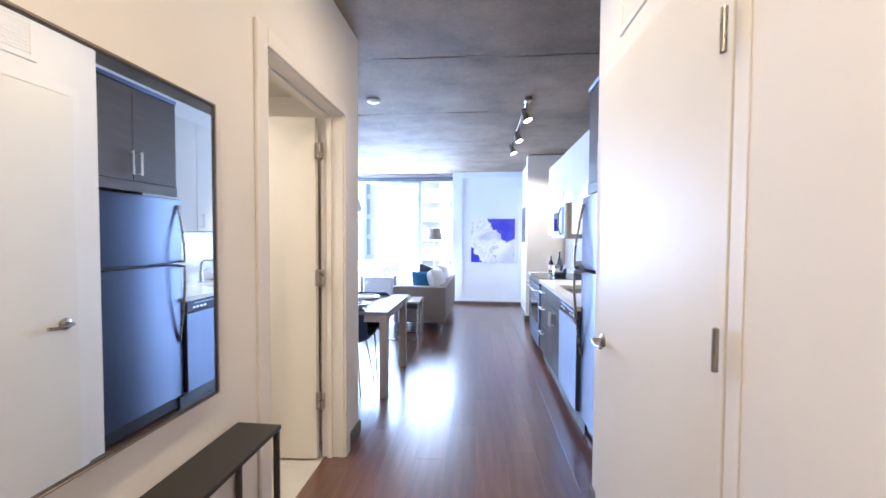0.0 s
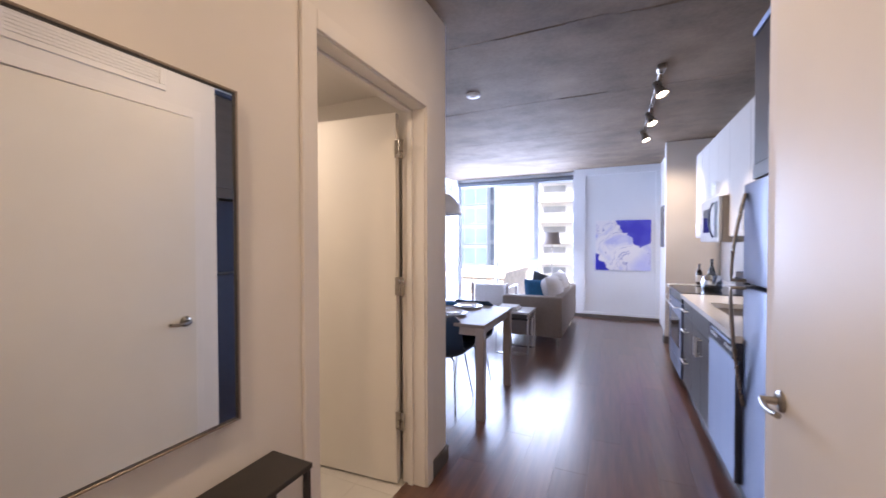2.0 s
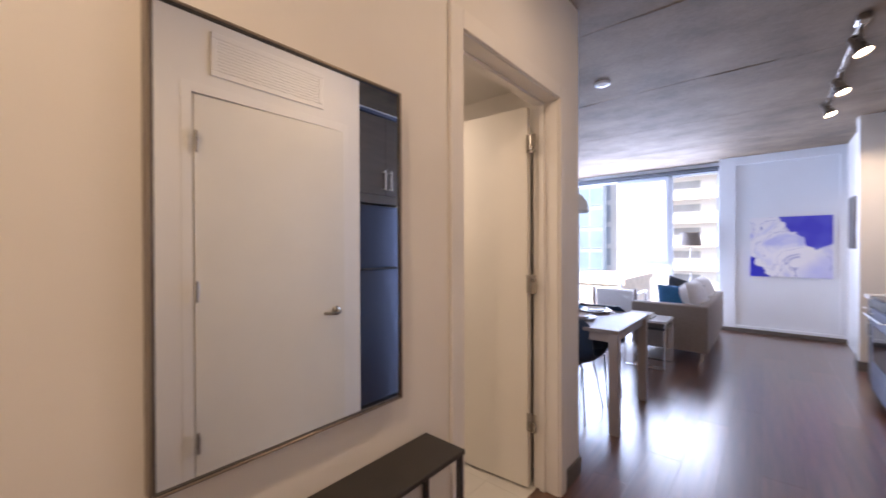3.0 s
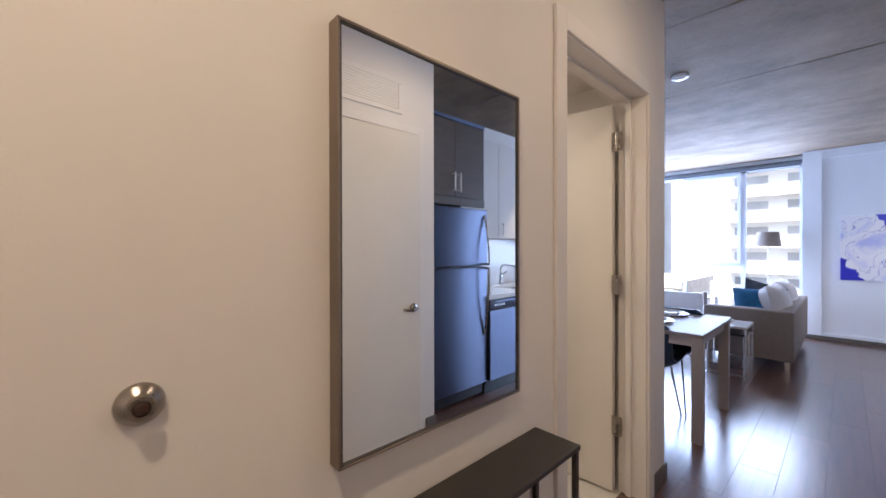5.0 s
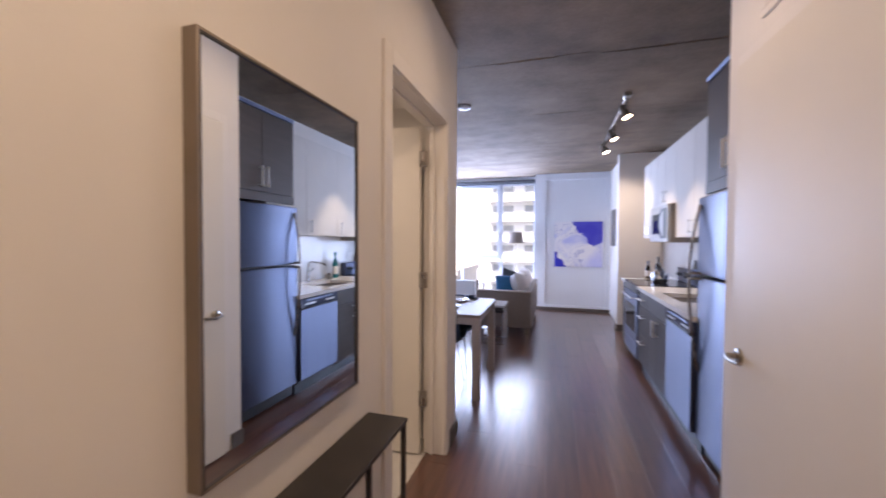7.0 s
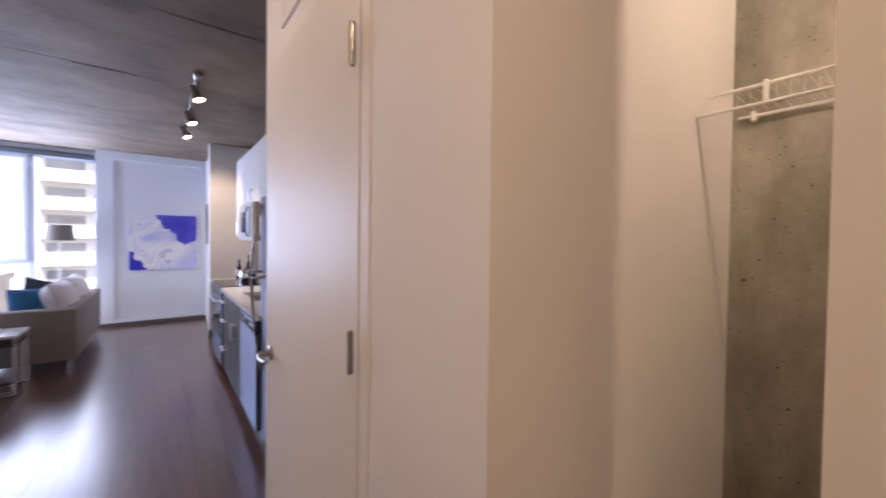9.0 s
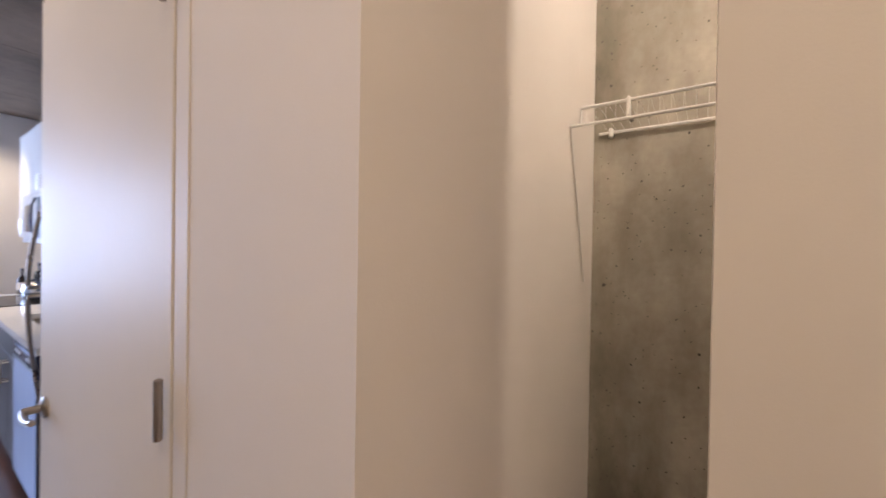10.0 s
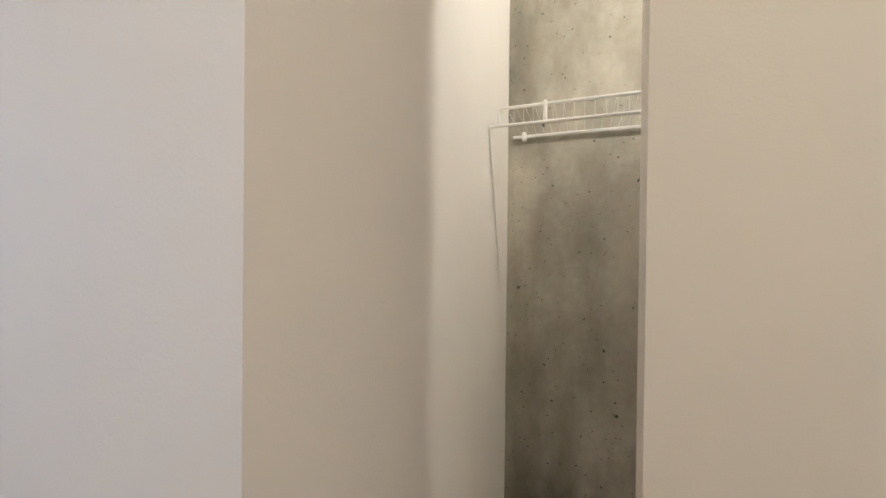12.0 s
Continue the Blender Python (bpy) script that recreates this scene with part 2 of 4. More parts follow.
def _art(t, b):
    co = t.nodes.new("ShaderNodeTexCoord").outputs["Generated"]
    sep = t.nodes.new("ShaderNodeSeparateXYZ")
    t.links.new(co, sep.inputs[0])
    mp = node(t, "ShaderNodeMapping", Scale=(1.0, 0.0, 1.0))
    t.links.new(co, mp.inputs[0])
    wob, fold, big = node(t, "ShaderNodeTexNoise", Scale=5.0, Detail=4.0), node(t, "ShaderNodeTexNoise", Scale=2.1, Detail=5.0, Distortion=1.4), node(t, "ShaderNodeTexNoise", Scale=2.0, Detail=2.0)
    for n in (wob, fold, big):
        t.links.new(mp.outputs[0], n.inputs["Vector"])
    shift = maths(t, "MULTIPLY", maths(t, "SUBTRACT", wob.outputs["Fac"], 0.5), 0.32)
    u, v = maths(t, "ADD", sep.outputs["X"], shift), maths(t, "ADD", sep.outputs["Z"], shift)
    line = maths(t, "MAXIMUM", maths(t, "MULTIPLY", maths(t, "SUBTRACT", 0.82, u), 1.05), maths(t, "MULTIPLY", maths(t, "SUBTRACT", u, 0.82), 0.55))
    upper = step(t, maths(t, "SUBTRACT", v, maths(t, "ADD", line, 0.46)), -0.01, 0.02)
    lower = step(t, maths(t, "SUBTRACT", maths(t, "SUBTRACT", 0.33, maths(t, "MULTIPLY", u, 1.15)), v), -0.01, 0.02)
    pale = mixed(t, step(t, fold.outputs["Fac"], 0.31, 0.45), (0.48, 0.52, 0.80), (0.82, 0.82, 0.87))
    wash = mixed(t, step(t, maths(t, "SUBTRACT", maths(t, "ADD", u, big.outputs["Fac"]), v), 0.95, 1.45), pale, (0.55, 0.58, 0.86))
    vein = maths(t, "MULTIPLY", step(t, maths(t, "ABSOLUTE", maths(t, "SUBTRACT", fold.outputs["Fac"], 0.47), 0), 0.010, 0.0), 0.75)
    body = mixed(t, vein, wash, (0.10, 0.14, 0.48))
    deep = mixed(t, step(t, big.outputs["Fac"], 0.35, 0.65), (0.035, 0.035, 0.50), (0.10, 0.13, 0.62))
    t.links.new(mixed(t, lower, mixed(t, upper, body, deep), (0.02, 0.025, 0.46)), b.inputs["Base Color"])
    b.inputs["Roughness"].default_value = 0.6


def _opal(t, b):
    b.inputs["Base Color"].default_value = (0.85, 0.84, 0.82, 1)
    b.inputs["Emission Color"].default_value, b.inputs["Emission Strength"].default_value = (1, 0.86, 0.70, 1), 2.0


OPAL = plain("opal_diffuser", _opal)
MIRROR, GLASS, BULB, ART = plain("mirror_glass", _mirror), plain("window_glass", _glass), plain("lamp_bulb", _bulb), plain("abstract_painting", _art)

# ---- mesh helpers ----
ORIGIN = {}


def thing(name, at=(0, 0, 0), label="", category="", group="", kind=""):
    ob = new(name)
    ob.empty_display_size = 0.1
    ob.location = at
    ORIGIN[ob.name] = Vector(at)
    return tagged(ob, label, category, group, kind)


def mesh_of(name, bm, mat, smooth=False):
    me = bpy.data.meshes.new(name)
    bmesh.ops.recalc_face_normals(bm, faces=bm.faces[:])
    if smooth:
        for f in bm.faces:
            f.smooth = True
        for e in bm.edges:
            if len(e.link_faces) == 2 and e.calc_face_angle(0) > 0.7:
                e.smooth = False
    bm.to_mesh(me)
    bm.free()
    me.materials.append(mat)
    return me


def part(name, bm, mat, parent, label="", smooth=False):
    """One mesh under a thing or a part; the bmesh is in the same coordinates as the thing's own place."""
    o = ORIGIN[parent.name]
    bmesh.ops.translate(bm, verts=bm.verts[:], vec=-o)
    ob = new(name, mesh_of(name, bm, mat, smooth))
    ob.parent = parent
    ORIGIN[ob.name] = o
    return tagged(ob, label)


def solid(name, bm, mat, label="", category="", group="", kind="", smooth=False, at=None):
    """A top-level thing that is one mesh, with its origin at its base."""
    xs = [v.co for v in bm.verts]
    at = Vector(at) if at else Vector((sum(c.x for c in xs) / len(xs), sum(c.y for c in xs) / len(xs), min(c.z for c in xs)))
    bmesh.ops.translate(bm, verts=bm.verts[:], vec=-at)
    ob = new(name, mesh_of(name, bm, mat, smooth))
    ob.location = at
    ORIGIN[ob.name] = at
    return tagged(ob, label, category, group, kind)


def box(x0, x1, y0, y1, z0, z1, bevel=0.0, bm=None, seg=1):
    made = bm is None
    tmp = bmesh.new()
    bmesh.ops.create_cube(tmp, size=1, matrix=Matrix.Translation(((x0 + x1) / 2, (y0 + y1) / 2, (z0 + z1) / 2)) @ Matrix.Diagonal((abs(x1 - x0), abs(y1 - y0), abs(z1 - z0), 1)))
    if bevel:
        bmesh.ops.bevel(tmp, geom=tmp.edges[:], offset=bevel, segments=seg, affect="EDGES", profile=0.5)
    return tmp if made else join(bm, tmp)


def join(bm, tmp):
    me = bpy.data.meshes.new("tmp")
    tmp.to_mesh(me)
    tmp.free()
    bm.from_mesh(me)
    bpy.data.meshes.remove(me)
    return bm


def boxes(*rows, bevel=0.0):
    bm = bmesh.new()
    for r in rows:
        box(*r, bevel=bevel, bm=bm)
    return bm


def tube(points, r, n=10, closed=False, bm=None):
    """A round bar along the points."""
    bm = bm or bmesh.new()
    pts = [Vector(p) for p in points]
    rings, side = [], None
    for i, p in enumerate(pts):
        a = pts[i - 1] if i or closed else p
        b = pts[(i + 1) % len(pts)] if i < len(pts) - 1 or closed else p
        d = (b - a).normalized()
        if side is None:
            side = d.orthogonal().normalized()
        side = (side - d * side.dot(d)).normalized()
        up = d.cross(side)
        rings.append([bm.verts.new(p + r * (math.cos(k * math.tau / n) * side + math.sin(k * math.tau / n) * up)) for k in range(n)])
    last = len(rings) if closed else len(rings) - 1
    for i in range(last):
        a, b = rings[i], rings[(i + 1) % len(rings)]
        for k in range(n):
            bm.faces.new((a[k], a[(k + 1) % n], b[(k + 1) % n], b[k]))
    if not closed:
        bm.faces.new(rings[0][::-1])
        bm.faces.new(rings[-1])
    return bm


def lathe(profile, at=(0, 0, 0), n=32, m=None):
    """A turned shape: profile of (radius, height) pairs."""
    bm = bmesh.new()
    m = m or Matrix.Translation(at)
    rings = []
    for r, z in profile:
        if r < 1e-5:
            rings.append([bm.verts.new(m @ Vector((0, 0, z)))])
        else:
            rings.append([bm.verts.new(m @ Vector((r * math.cos(k * math.tau / n), r * math.sin(k * math.tau / n), z))) for k in range(n)])
    for a, b in zip(rings, rings[1:]):
        for k in range(n):
            q = [a[k % len(a)], a[(k + 1) % len(a)], b[(k + 1) % len(b)], b[k % len(b)]]
            q = list(dict.fromkeys(q))
            if len(q) > 2:
                bm.faces.new(q)
    return bm


def arc(p, q, bow, n=12):
    """Points from p to q, bowed by the vector."""
    p, q, bow = Vector(p), Vector(q), Vector(bow)
    return [p.lerp(q, i / n) + bow * (1 - (2 * i / n - 1) ** 2) for i in range(n + 1)]


def cushion(w, d, h, m, puff=0.6, n=10):
    """A soft pad, thick in the middle and thin at the seam."""
    bm = bmesh.new()
    grid = {}
    for s in (1, -1):
        for i in range(n + 1):
            for j in range(n + 1):
                u, v = 2 * i / n - 1, 2 * j / n - 1
                edge = max(0.0, (1 - abs(u) ** 2.6) * (1 - abs(v) ** 2.6)) ** 0.5
                if s < 0 and (i in (0, n) or j in (0, n)):
                    grid[s, i, j] = grid[1, i, j]
                    continue
                pinch = 1 - 0.06 * (1 - abs(u)) * abs(v) ** 4 - 0.06 * (1 - abs(v)) * abs(u) ** 4
                wob = 0.04 * noise.noise(Vector((u * 1.7, v * 1.7, s * 2.0 + w)))
                grid[s, i, j] = bm.verts.new(m @ Vector((u * w / 2 * pinch, v * d / 2 * pinch, s * h / 2 * edge * (puff + 0.4) + wob * h)))
    for s in (1, -1):
        for i in range(n):
            for j in range(n):
                q = [grid[s, i, j], grid[s, i + 1, j], grid[s, i + 1, j + 1], grid[s, i, j + 1]]
                bm.faces.new(q if s > 0 else q[::-1])
    return bm


def structure(name, bm, mat, label, category):
    return solid(name, bm, mat, label, category, kind="structure", at=(0, 0, 0))

# ---- the large structure ----
T = CEIL + 0.02
structure("floor", boxes((-3.2, 2.1, -1.3, 8.3, -0.20, -0.013)), BASEB, "dark brown wood plank floor through hall, kitchen and living room", "floor")
FLOOR = bpy.data.objects["floor"]
ceiling = boxes((-3.2, 2.1, -1.3, 8.3, CEIL, CEIL + 0.2))
# thin ridges left by the formwork joints
for yj in (2.90, 4.15, 5.42, 6.70):
    box(-3.0, 0.14, yj - 0.004, yj + 0.004, CEIL - 0.0015, CEIL + 0.01, bm=ceiling)
    box(0.20, 1.4, yj + 0.03, yj + 0.04, CEIL - 0.0015, CEIL + 0.01, bm=ceiling)
box(0.165, 0.175, 2.0, 8.0, CEIL - 0.0015, CEIL + 0.01, bm=ceiling)
for xa, xb, yj in ((-0.55, -0.10, 2.905), (-0.30, 0.10, 4.158), (0.30, 0.95, 2.94), (-1.9, -1.2, 4.156)):
    box(xa, xb, yj, yj + 0.012, CEIL - 0.004, CEIL + 0.01, bm=ceiling)
structure("ceiling", ceiling, CEILC, "bare grey-brown concrete ceiling with formwork seams", "ceiling")

structure("wall_hall_west", boxes((-0.92, -0.785, -1.2, 1.47, -0.02, T), (-0.92, -0.785, 2.335, 2.61, -0.02, T), (-0.92, -0.785, 1.47, 2.335, 2.135, T)), PAINT, "warm white painted hall wall with a bathroom doorway", "wall")
structure("wall_bath_north", boxes((-3.0, -0.92, 2.48, 2.61, -0.02, T)), PAINT, "white painted wall between bathroom and dining area", "wall")
structure("wall_bath_far", boxes((-2.75, -2.62, 0.85, 2.48, -0.02, T), (-2.62, -0.92, 0.85, 0.98, -0.02, T)), PAINT, "plain painted bathroom walls", "wall")
structure("ceiling_bath", boxes((-2.62, -0.92, 0.98, 2.48, 2.31, 2.36)), PAINT, "lowered painted bathroom ceiling", "ceiling")
structure("wall_living_west", boxes((-3.2, -3.0, 2.48, 6.90, -0.02, T), (-3.2, -3.0, 8.10, 8.3, -0.02, T), (-3.2, -3.0, 6.90, 8.10, -0.02, 0.10), (-3.2, -3.0, 6.90, 8.10, 2.62, T)), WHITEWALL, "white painted living room wall", "wall")
structure("wall_hall_east", boxes((0.645, 0.765, 0.567, 1.015, -0.02, T), (0.645, 0.765, 1.925, 2.06, -0.02, T), (0.645, 0.765, 1.015, 1.925, 2.145, T)), PAINT, "warm white painted hall wall with a utility closet door", "wall")
structure("wall_utility_back", boxes((0.765, 1.45, 1.94, 2.06, -0.02, T), (1.33, 1.45, 0.69, 1.94, -0.02, T)), PAINT, "plain painted closet walls", "wall")
def askew(bm):
    """The closet's side wall runs a little out of square."""
    for v in bm.verts:
        v.co.y += 0.0135 * (v.co.x - 0.765) if v.co.y < 0.6 else 0.0
    return bm


structure("wall_closet_side", askew(boxes((0.765, 1.77, 0.567, 0.69, -0.02, T))), PAINT, "warm white painted closet side wall", "wall")
structure("wall_closet_concrete", boxes((1.77, 1.95, -1.2, 0.69, -0.02, T)), CLOSETC, "bare grey concrete closet wall with small pits", "wall")
structure("wall_closet_front", boxes((0.997, 1.067, -1.2, 0.247, -0.02, T), (0.997, 1.067, 0.247, 0.567, 2.45, T)), PAINT, "warm white wall beside the closet opening", "wall")
structure("wall_south", boxes((-0.92, 2.1, -1.32, -1.2, -0.02, T)), PAINT, "plain painted wall at the entrance end", "wall")
structure("wall_kitchen_east", boxes((1.43, 1.55, 2.06, 6.35, -0.02, T)), PAINT, "white kitchen wall behind the counter", "wall")
structure("wall_kitchen_end", boxes((0.815, 1.55, 6.35, 6.50, -0.02, T), (0.90, 1.55, 6.50, 7.905, -0.02, T)), PAINT, "white painted wall closing the kitchen run", "wall")
structure("wall_living_north", boxes((-0.514, 1.55, 7.905, 8.3, -0.02, T)), WHITEWALL, "white living room wall with a large painting", "wall")
structure("wall_window_curb", boxes((-3.0, -0.514, 8.12, 8.3, -0.02, 0.10), (-3.0, -0.514, 8.12, 8.3, 2.62, T)), WHITEWALL, "white sill and lintel of the window wall", "wall")
# flat white panel with a plain border in front of the living room wall
structure("trim", boxes((-0.514, -0.31, 7.875, 7.905, -0.01, T), (-0.31, 0.90, 7.875, 7.905, 2.60, T), (-0.31, 0.90, 7.87, 7.905, -0.01, 0.10), (0.83, 0.90, 7.875, 7.905, 0.10, 2.60), bevel=0.002), WHITEWALL, "plain white border round the wall panel", "trim")


def baseboard(*rows):
    structure("baseboard", boxes(*rows, bevel=0.002), BASEB, "low dark grey baseboard", "baseboard")


baseboard((-0.785, -0.773, -1.2, 1.40, 0, 0.10))
baseboard((-0.785, -0.773, 2.40, 2.622, 0, 0.10), (-3.0, -0.785, 2.61, 2.622, 0, 0.10))
baseboard((0.633, 0.645, 0.555, 0.975, 0, 0.10), (0.633, 0.645, 1.975, 2.072, 0, 0.10))
baseboard((0.645, 1.77, 0.555, 0.565, 0, 0.10))
baseboard((0.985, 0.997, -1.2, 0.247, 0, 0.10))
baseboard((0.803, 0.815, 6.338, 6.512, 0, 0.10), (0.815, 1.43, 6.338, 6.35, 0, 0.10))
baseboard((-0.514, 0.90, 7.858, 7.87, 0, 0.06))

# ---- bathroom doorway and door ----
def casing(name, side, x, y0, y1, top, w=0.065, depth=0.016):
    bm = bmesh.new()
    s = depth * side
    xa, xb = min(x, x + s), max(x, x + s)
    for a, b, c, d in ((y0 - w, y0, 0, top + w), (y1, y1 + w, 0, top + w), (y0, y1, top, top + w)):
        box(xa, xb, a, b, c, d, bevel=min(0.003, depth / 4), bm=bm)
    return structure(name, bm, TRIM, "painted flat door casing", "trim")


casing("trim", 1, -0.785, 1.482, 2.325, 2.125, w=0.072)
structure("trim", boxes((-0.925, -0.783, 1.47, 1.488, 0, 2.12), (-0.925, -0.783, 2.318, 2.335, 0, 2.12), (-0.925, -0.783, 1.47, 2.335, 2.12, 2.135), (-0.885, -0.855, 2.303, 2.318, 0, 2.12), (-0.885, -0.855, 1.488, 2.318, 2.105, 2.12), bevel=0.002), TRIM, "painted door jamb with a stop", "trim")


def hinge(parent, m, h=0.10, leaf=True):
    knuckle = lathe([(0, -h / 2 - 0.004), (0.005, -h / 2 - 0.002), (0.0075, -h / 2), (0.0075, h / 2), (0.005, h / 2 + 0.002), (0, h / 2 + 0.004)], n=12)
    bmesh.ops.transform(knuckle, matrix=m, verts=knuckle.verts[:])
    k = part("hinge", knuckle, NICKEL, parent, "satin nickel hinge", smooth=True)
    if leaf:
        flap = boxes((-0.026, 0.026, -0.002, 0.001, -h / 2, h / 2))
        bmesh.ops.transform(flap, matrix=m, verts=flap.verts[:])
        part("hinge_leaf", flap, NICKEL, k)


bath = thing("door_1", (-0.925, 2.270, 0), "white painted bathroom door standing open", "door", kind="structure")
leaf = box(-0.83, -0.012, 0.0, 0.042, 0.012, 2.105, bevel=0.002)
bmesh.ops.transform(leaf, matrix=Matrix.Translation((-0.925, 2.270, 0)) @ Matrix.Rotation(radians(4), 4, "Z"), verts=leaf.verts[:])
part("door_leaf", leaf, DOORP, bath)
for hz in (0.378, 1.135, 1.898):
    hinge(bath, pose(-0.912, 2.264, hz, 0, 0, 8))

# ---- utility closet door ----
casing("trim", -1, 0.645, 1.025, 1.915, 2.132, w=0.05, depth=0.0025)
structure("trim", boxes((0.643, 0.765, 1.015, 1.025, 0, 2.132), (0.643, 0.765, 1.915, 1.925, 0, 2.132), (0.643, 0.765, 1.015, 1.925, 2.132, 2.145)), TRIM, "painted door jamb", "trim")
SWING = Matrix.Translation((0.628, 1.040, 0)) @ Matrix.Rotation(radians(1.5), 4, "Z")
util = thing("door_2", (0.628, 1.040, 0), "white painted utility closet door slightly ajar", "door", kind="structure")
leaf = box(0.012, 0.052, -0.010, 0.870, 0.012, 2.122, bevel=0.002)
bmesh.ops.transform(leaf, matrix=SWING, verts=leaf.verts[:])
part("door_leaf", leaf, DOORP, util)
for hz in (0.345, 1.115, 1.880):
    hinge(util, pose(0.624, 1.038, hz, 0, 0, 90), 0.105, False)


def lever(parent, m):
    rose = lathe([(0, 0), (0.031, 0), (0.031, 0.006), (0.026, 0.010), (0.012, 0.012), (0.011, 0.050), (0, 0.052)], n=28)
    bmesh.ops.transform(rose, matrix=m, verts=rose.verts[:])
    h = part("handle", rose, NICKEL, parent, "satin nickel lever handle", smooth=True)
    bar = tube(arc((0.0, 0.0, 0.046), (0.0, -0.115, 0.048), (-0.006, 0, 0.006)), 0.0085, 12)
    bmesh.ops.transform(bar, matrix=m, verts=bar.verts[:])
    part("lever", bar, NICKEL, h, smooth=True)


lever(util, SWING @ Matrix.Translation((0.012, 0.805, 0.917)) @ Matrix.Rotation(radians(-90), 4, "Y"))
vent = thing("air_vent", (0.645, 1.17, 2.24), "white slotted air vent above the closet door", "vent")
part("frame", boxes((0.635, 0.645, 1.11, 1.765, 2.24, 2.27), (0.635, 0.645, 1.11, 1.765, 2.44, 2.47), (0.635, 0.645, 1.11, 1.14, 2.27, 2.44), (0.635, 0.645, 1.735, 1.765, 2.27, 2.44), bevel=0.002), TRIM, vent)
for i in range(10):
    z = 2.274 + i * 0.0168
    part("slat", box(0.6375, 0.6435, 1.14, 1.735, z, z + 0.0145), TRIM, vent)

# ---- hall things ----
mir = thing("wall_mirror", (-0.77, 0.86, 0.88), "large rectangular mirror in a thin bronze metal frame", "mirror")
mx0, mx1, my0, my1, mz0, mz1 = -0.785, -0.748, 0.562, 1.156, 0.899, 1.785
fr = boxes((mx0, mx1, my0, my1, mz0, mz0 + 0.006), (mx0, mx1, my0, my1, mz1 - 0.006, mz1), (mx0, mx1, my0, my0 + 0.006, mz0, mz1), (mx0, mx1, my1 - 0.006, my1, mz0, mz1), bevel=0.001)
part("frame", fr, BRONZE, mir)
lip = boxes((mx1 - 0.008, mx1 - 0.001, my0 + 0.006, my1 - 0.006, mz0 + 0.006, mz0 + 0.009), (mx1 - 0.008, mx1 - 0.001, my0 + 0.006, my1 - 0.006, mz1 - 0.010, mz1 - 0.006), (mx1 - 0.008, mx1 - 0.001, my0 + 0.006, my0 + 0.009, mz0 + 0.009, mz1 - 0.010), (mx1 - 0.008, mx1 - 0.001, my1 - 0.010, my1 - 0.006, mz0 + 0.009, mz1 - 0.010))
part("inner_edge", lip, DARKMETAL, mir, "dark edge round the glass")
part("mirror_pane", boxes((mx0 + 0.01, mx1 - 0.005, my0 + 0.006, my1 - 0.006, mz0 + 0.006, mz1 - 0.006)), MIRROR, mir)

con = thing("console_table", (-0.70, 0.95, 0), "narrow dark metal console table below the mirror", "console table")
part("tabletop", boxes((-0.782, -0.622, 0.60, 1.29, 0.722, 0.738), bevel=0.002), DARKMETAL, con)
for lx in (-0.772, -0.634):
    for ly in (0.612, 1.278):
        part("leg", boxes((lx - 0.008, lx + 0.008, ly - 0.008, ly + 0.008, 0.0, 0.722), bevel=0.001), DARKMETAL, con)
for ly in (0.612, 1.278):
    part("foot_bar", boxes((-0.764, -0.642, ly - 0.008, ly + 0.008, 0.004, 0.020), bevel=0.001), DARKMETAL, con)

stop = thing("door_stop", (-0.785, 0.264, 1.107), "round satin nickel wall door stop with rubber bumper", "door stop")
TOWALL = Matrix.Translation((-0.785, 0.264, 1.107)) @ Matrix.Rotation(radians(90), 4, "Y")
part("base", lathe([(0, 0), (0.030, 0), (0.031, 0.006), (0.028, 0.012), (0.019, 0.017), (0.0165, 0.020), (0.0165, 0.032), (0.011, 0.032), (0.011, 0.026), (0, 0.026)], n=36, m=TOWALL), NICKEL, stop, smooth=True)
part("bumper", lathe([(0, 0.0262), (0.0105, 0.0262), (0.0105, 0.031), (0.008, 0.034), (0, 0.035)], n=28, m=TOWALL), material("brown_rubber", (0.05, 0.022, 0.015), 0.6), stop, "dark rubber bumper", smooth=True)

pan = thing("wall_panel", (-0.785, -0.2, 0.4), "dark grey metal wall panel with rounded corners", "panel")
pb = box(-0.785, -0.765, -0.42, 0.050, 0.30, 1.345, bevel=0.006, seg=2)
part("cover", pb, GREYPANEL, pan)
part("screw", lathe([(0, 0), (0.010, 0), (0.009, 0.004), (0, 0.006)], n=16, m=Matrix.Translation((-0.765, 0.002, 1.175)) @ Matrix.Rotation(radians(90), 4, "Y")), NICKEL, pan, smooth=True)

# ---- closet shelf ----
sh = thing("wire_shelf", (1.60, 0.0, 1.75), "white coated wire closet shelf on clips", "shelf")
ye = -1.15
part("front_rail", tube([(1.446, 0.543, 1.798), (1.446, ye, 1.802)], 0.0045, 8), WIREW, sh, smooth=True)
part("lip_rail", tube([(1.446, 0.572, 1.752), (1.446, ye, 1.752)], 0.0045, 8), WIREW, sh, smooth=True)
part("back_rail", tube([(1.757, 0.561, 1.807), (1.757, ye, 1.807)], 0.005, 8), WIREW, sh, smooth=True)
wires = bmesh.new()
k = 0.530
while k > ye:
    tube([(1.757, k, 1.811), (1.449, k, 1.807), (1.444, k, 1.752)], 0.00035, 5, bm=wires)
    k -= 0.0254
tagged(part("wire_mesh", wires, WIREW, sh), kind="stuff")
part("end_wire", tube([(1.446, 0.543, 1.798), (1.446, 0.543, 1.752)], 0.003, 6), WIREW, sh)
part("brace", tube([(1.446, 0.572, 1.750), (1.634, 0.574, 1.300)], 0.0022, 6), WIREW, sh, smooth=True)
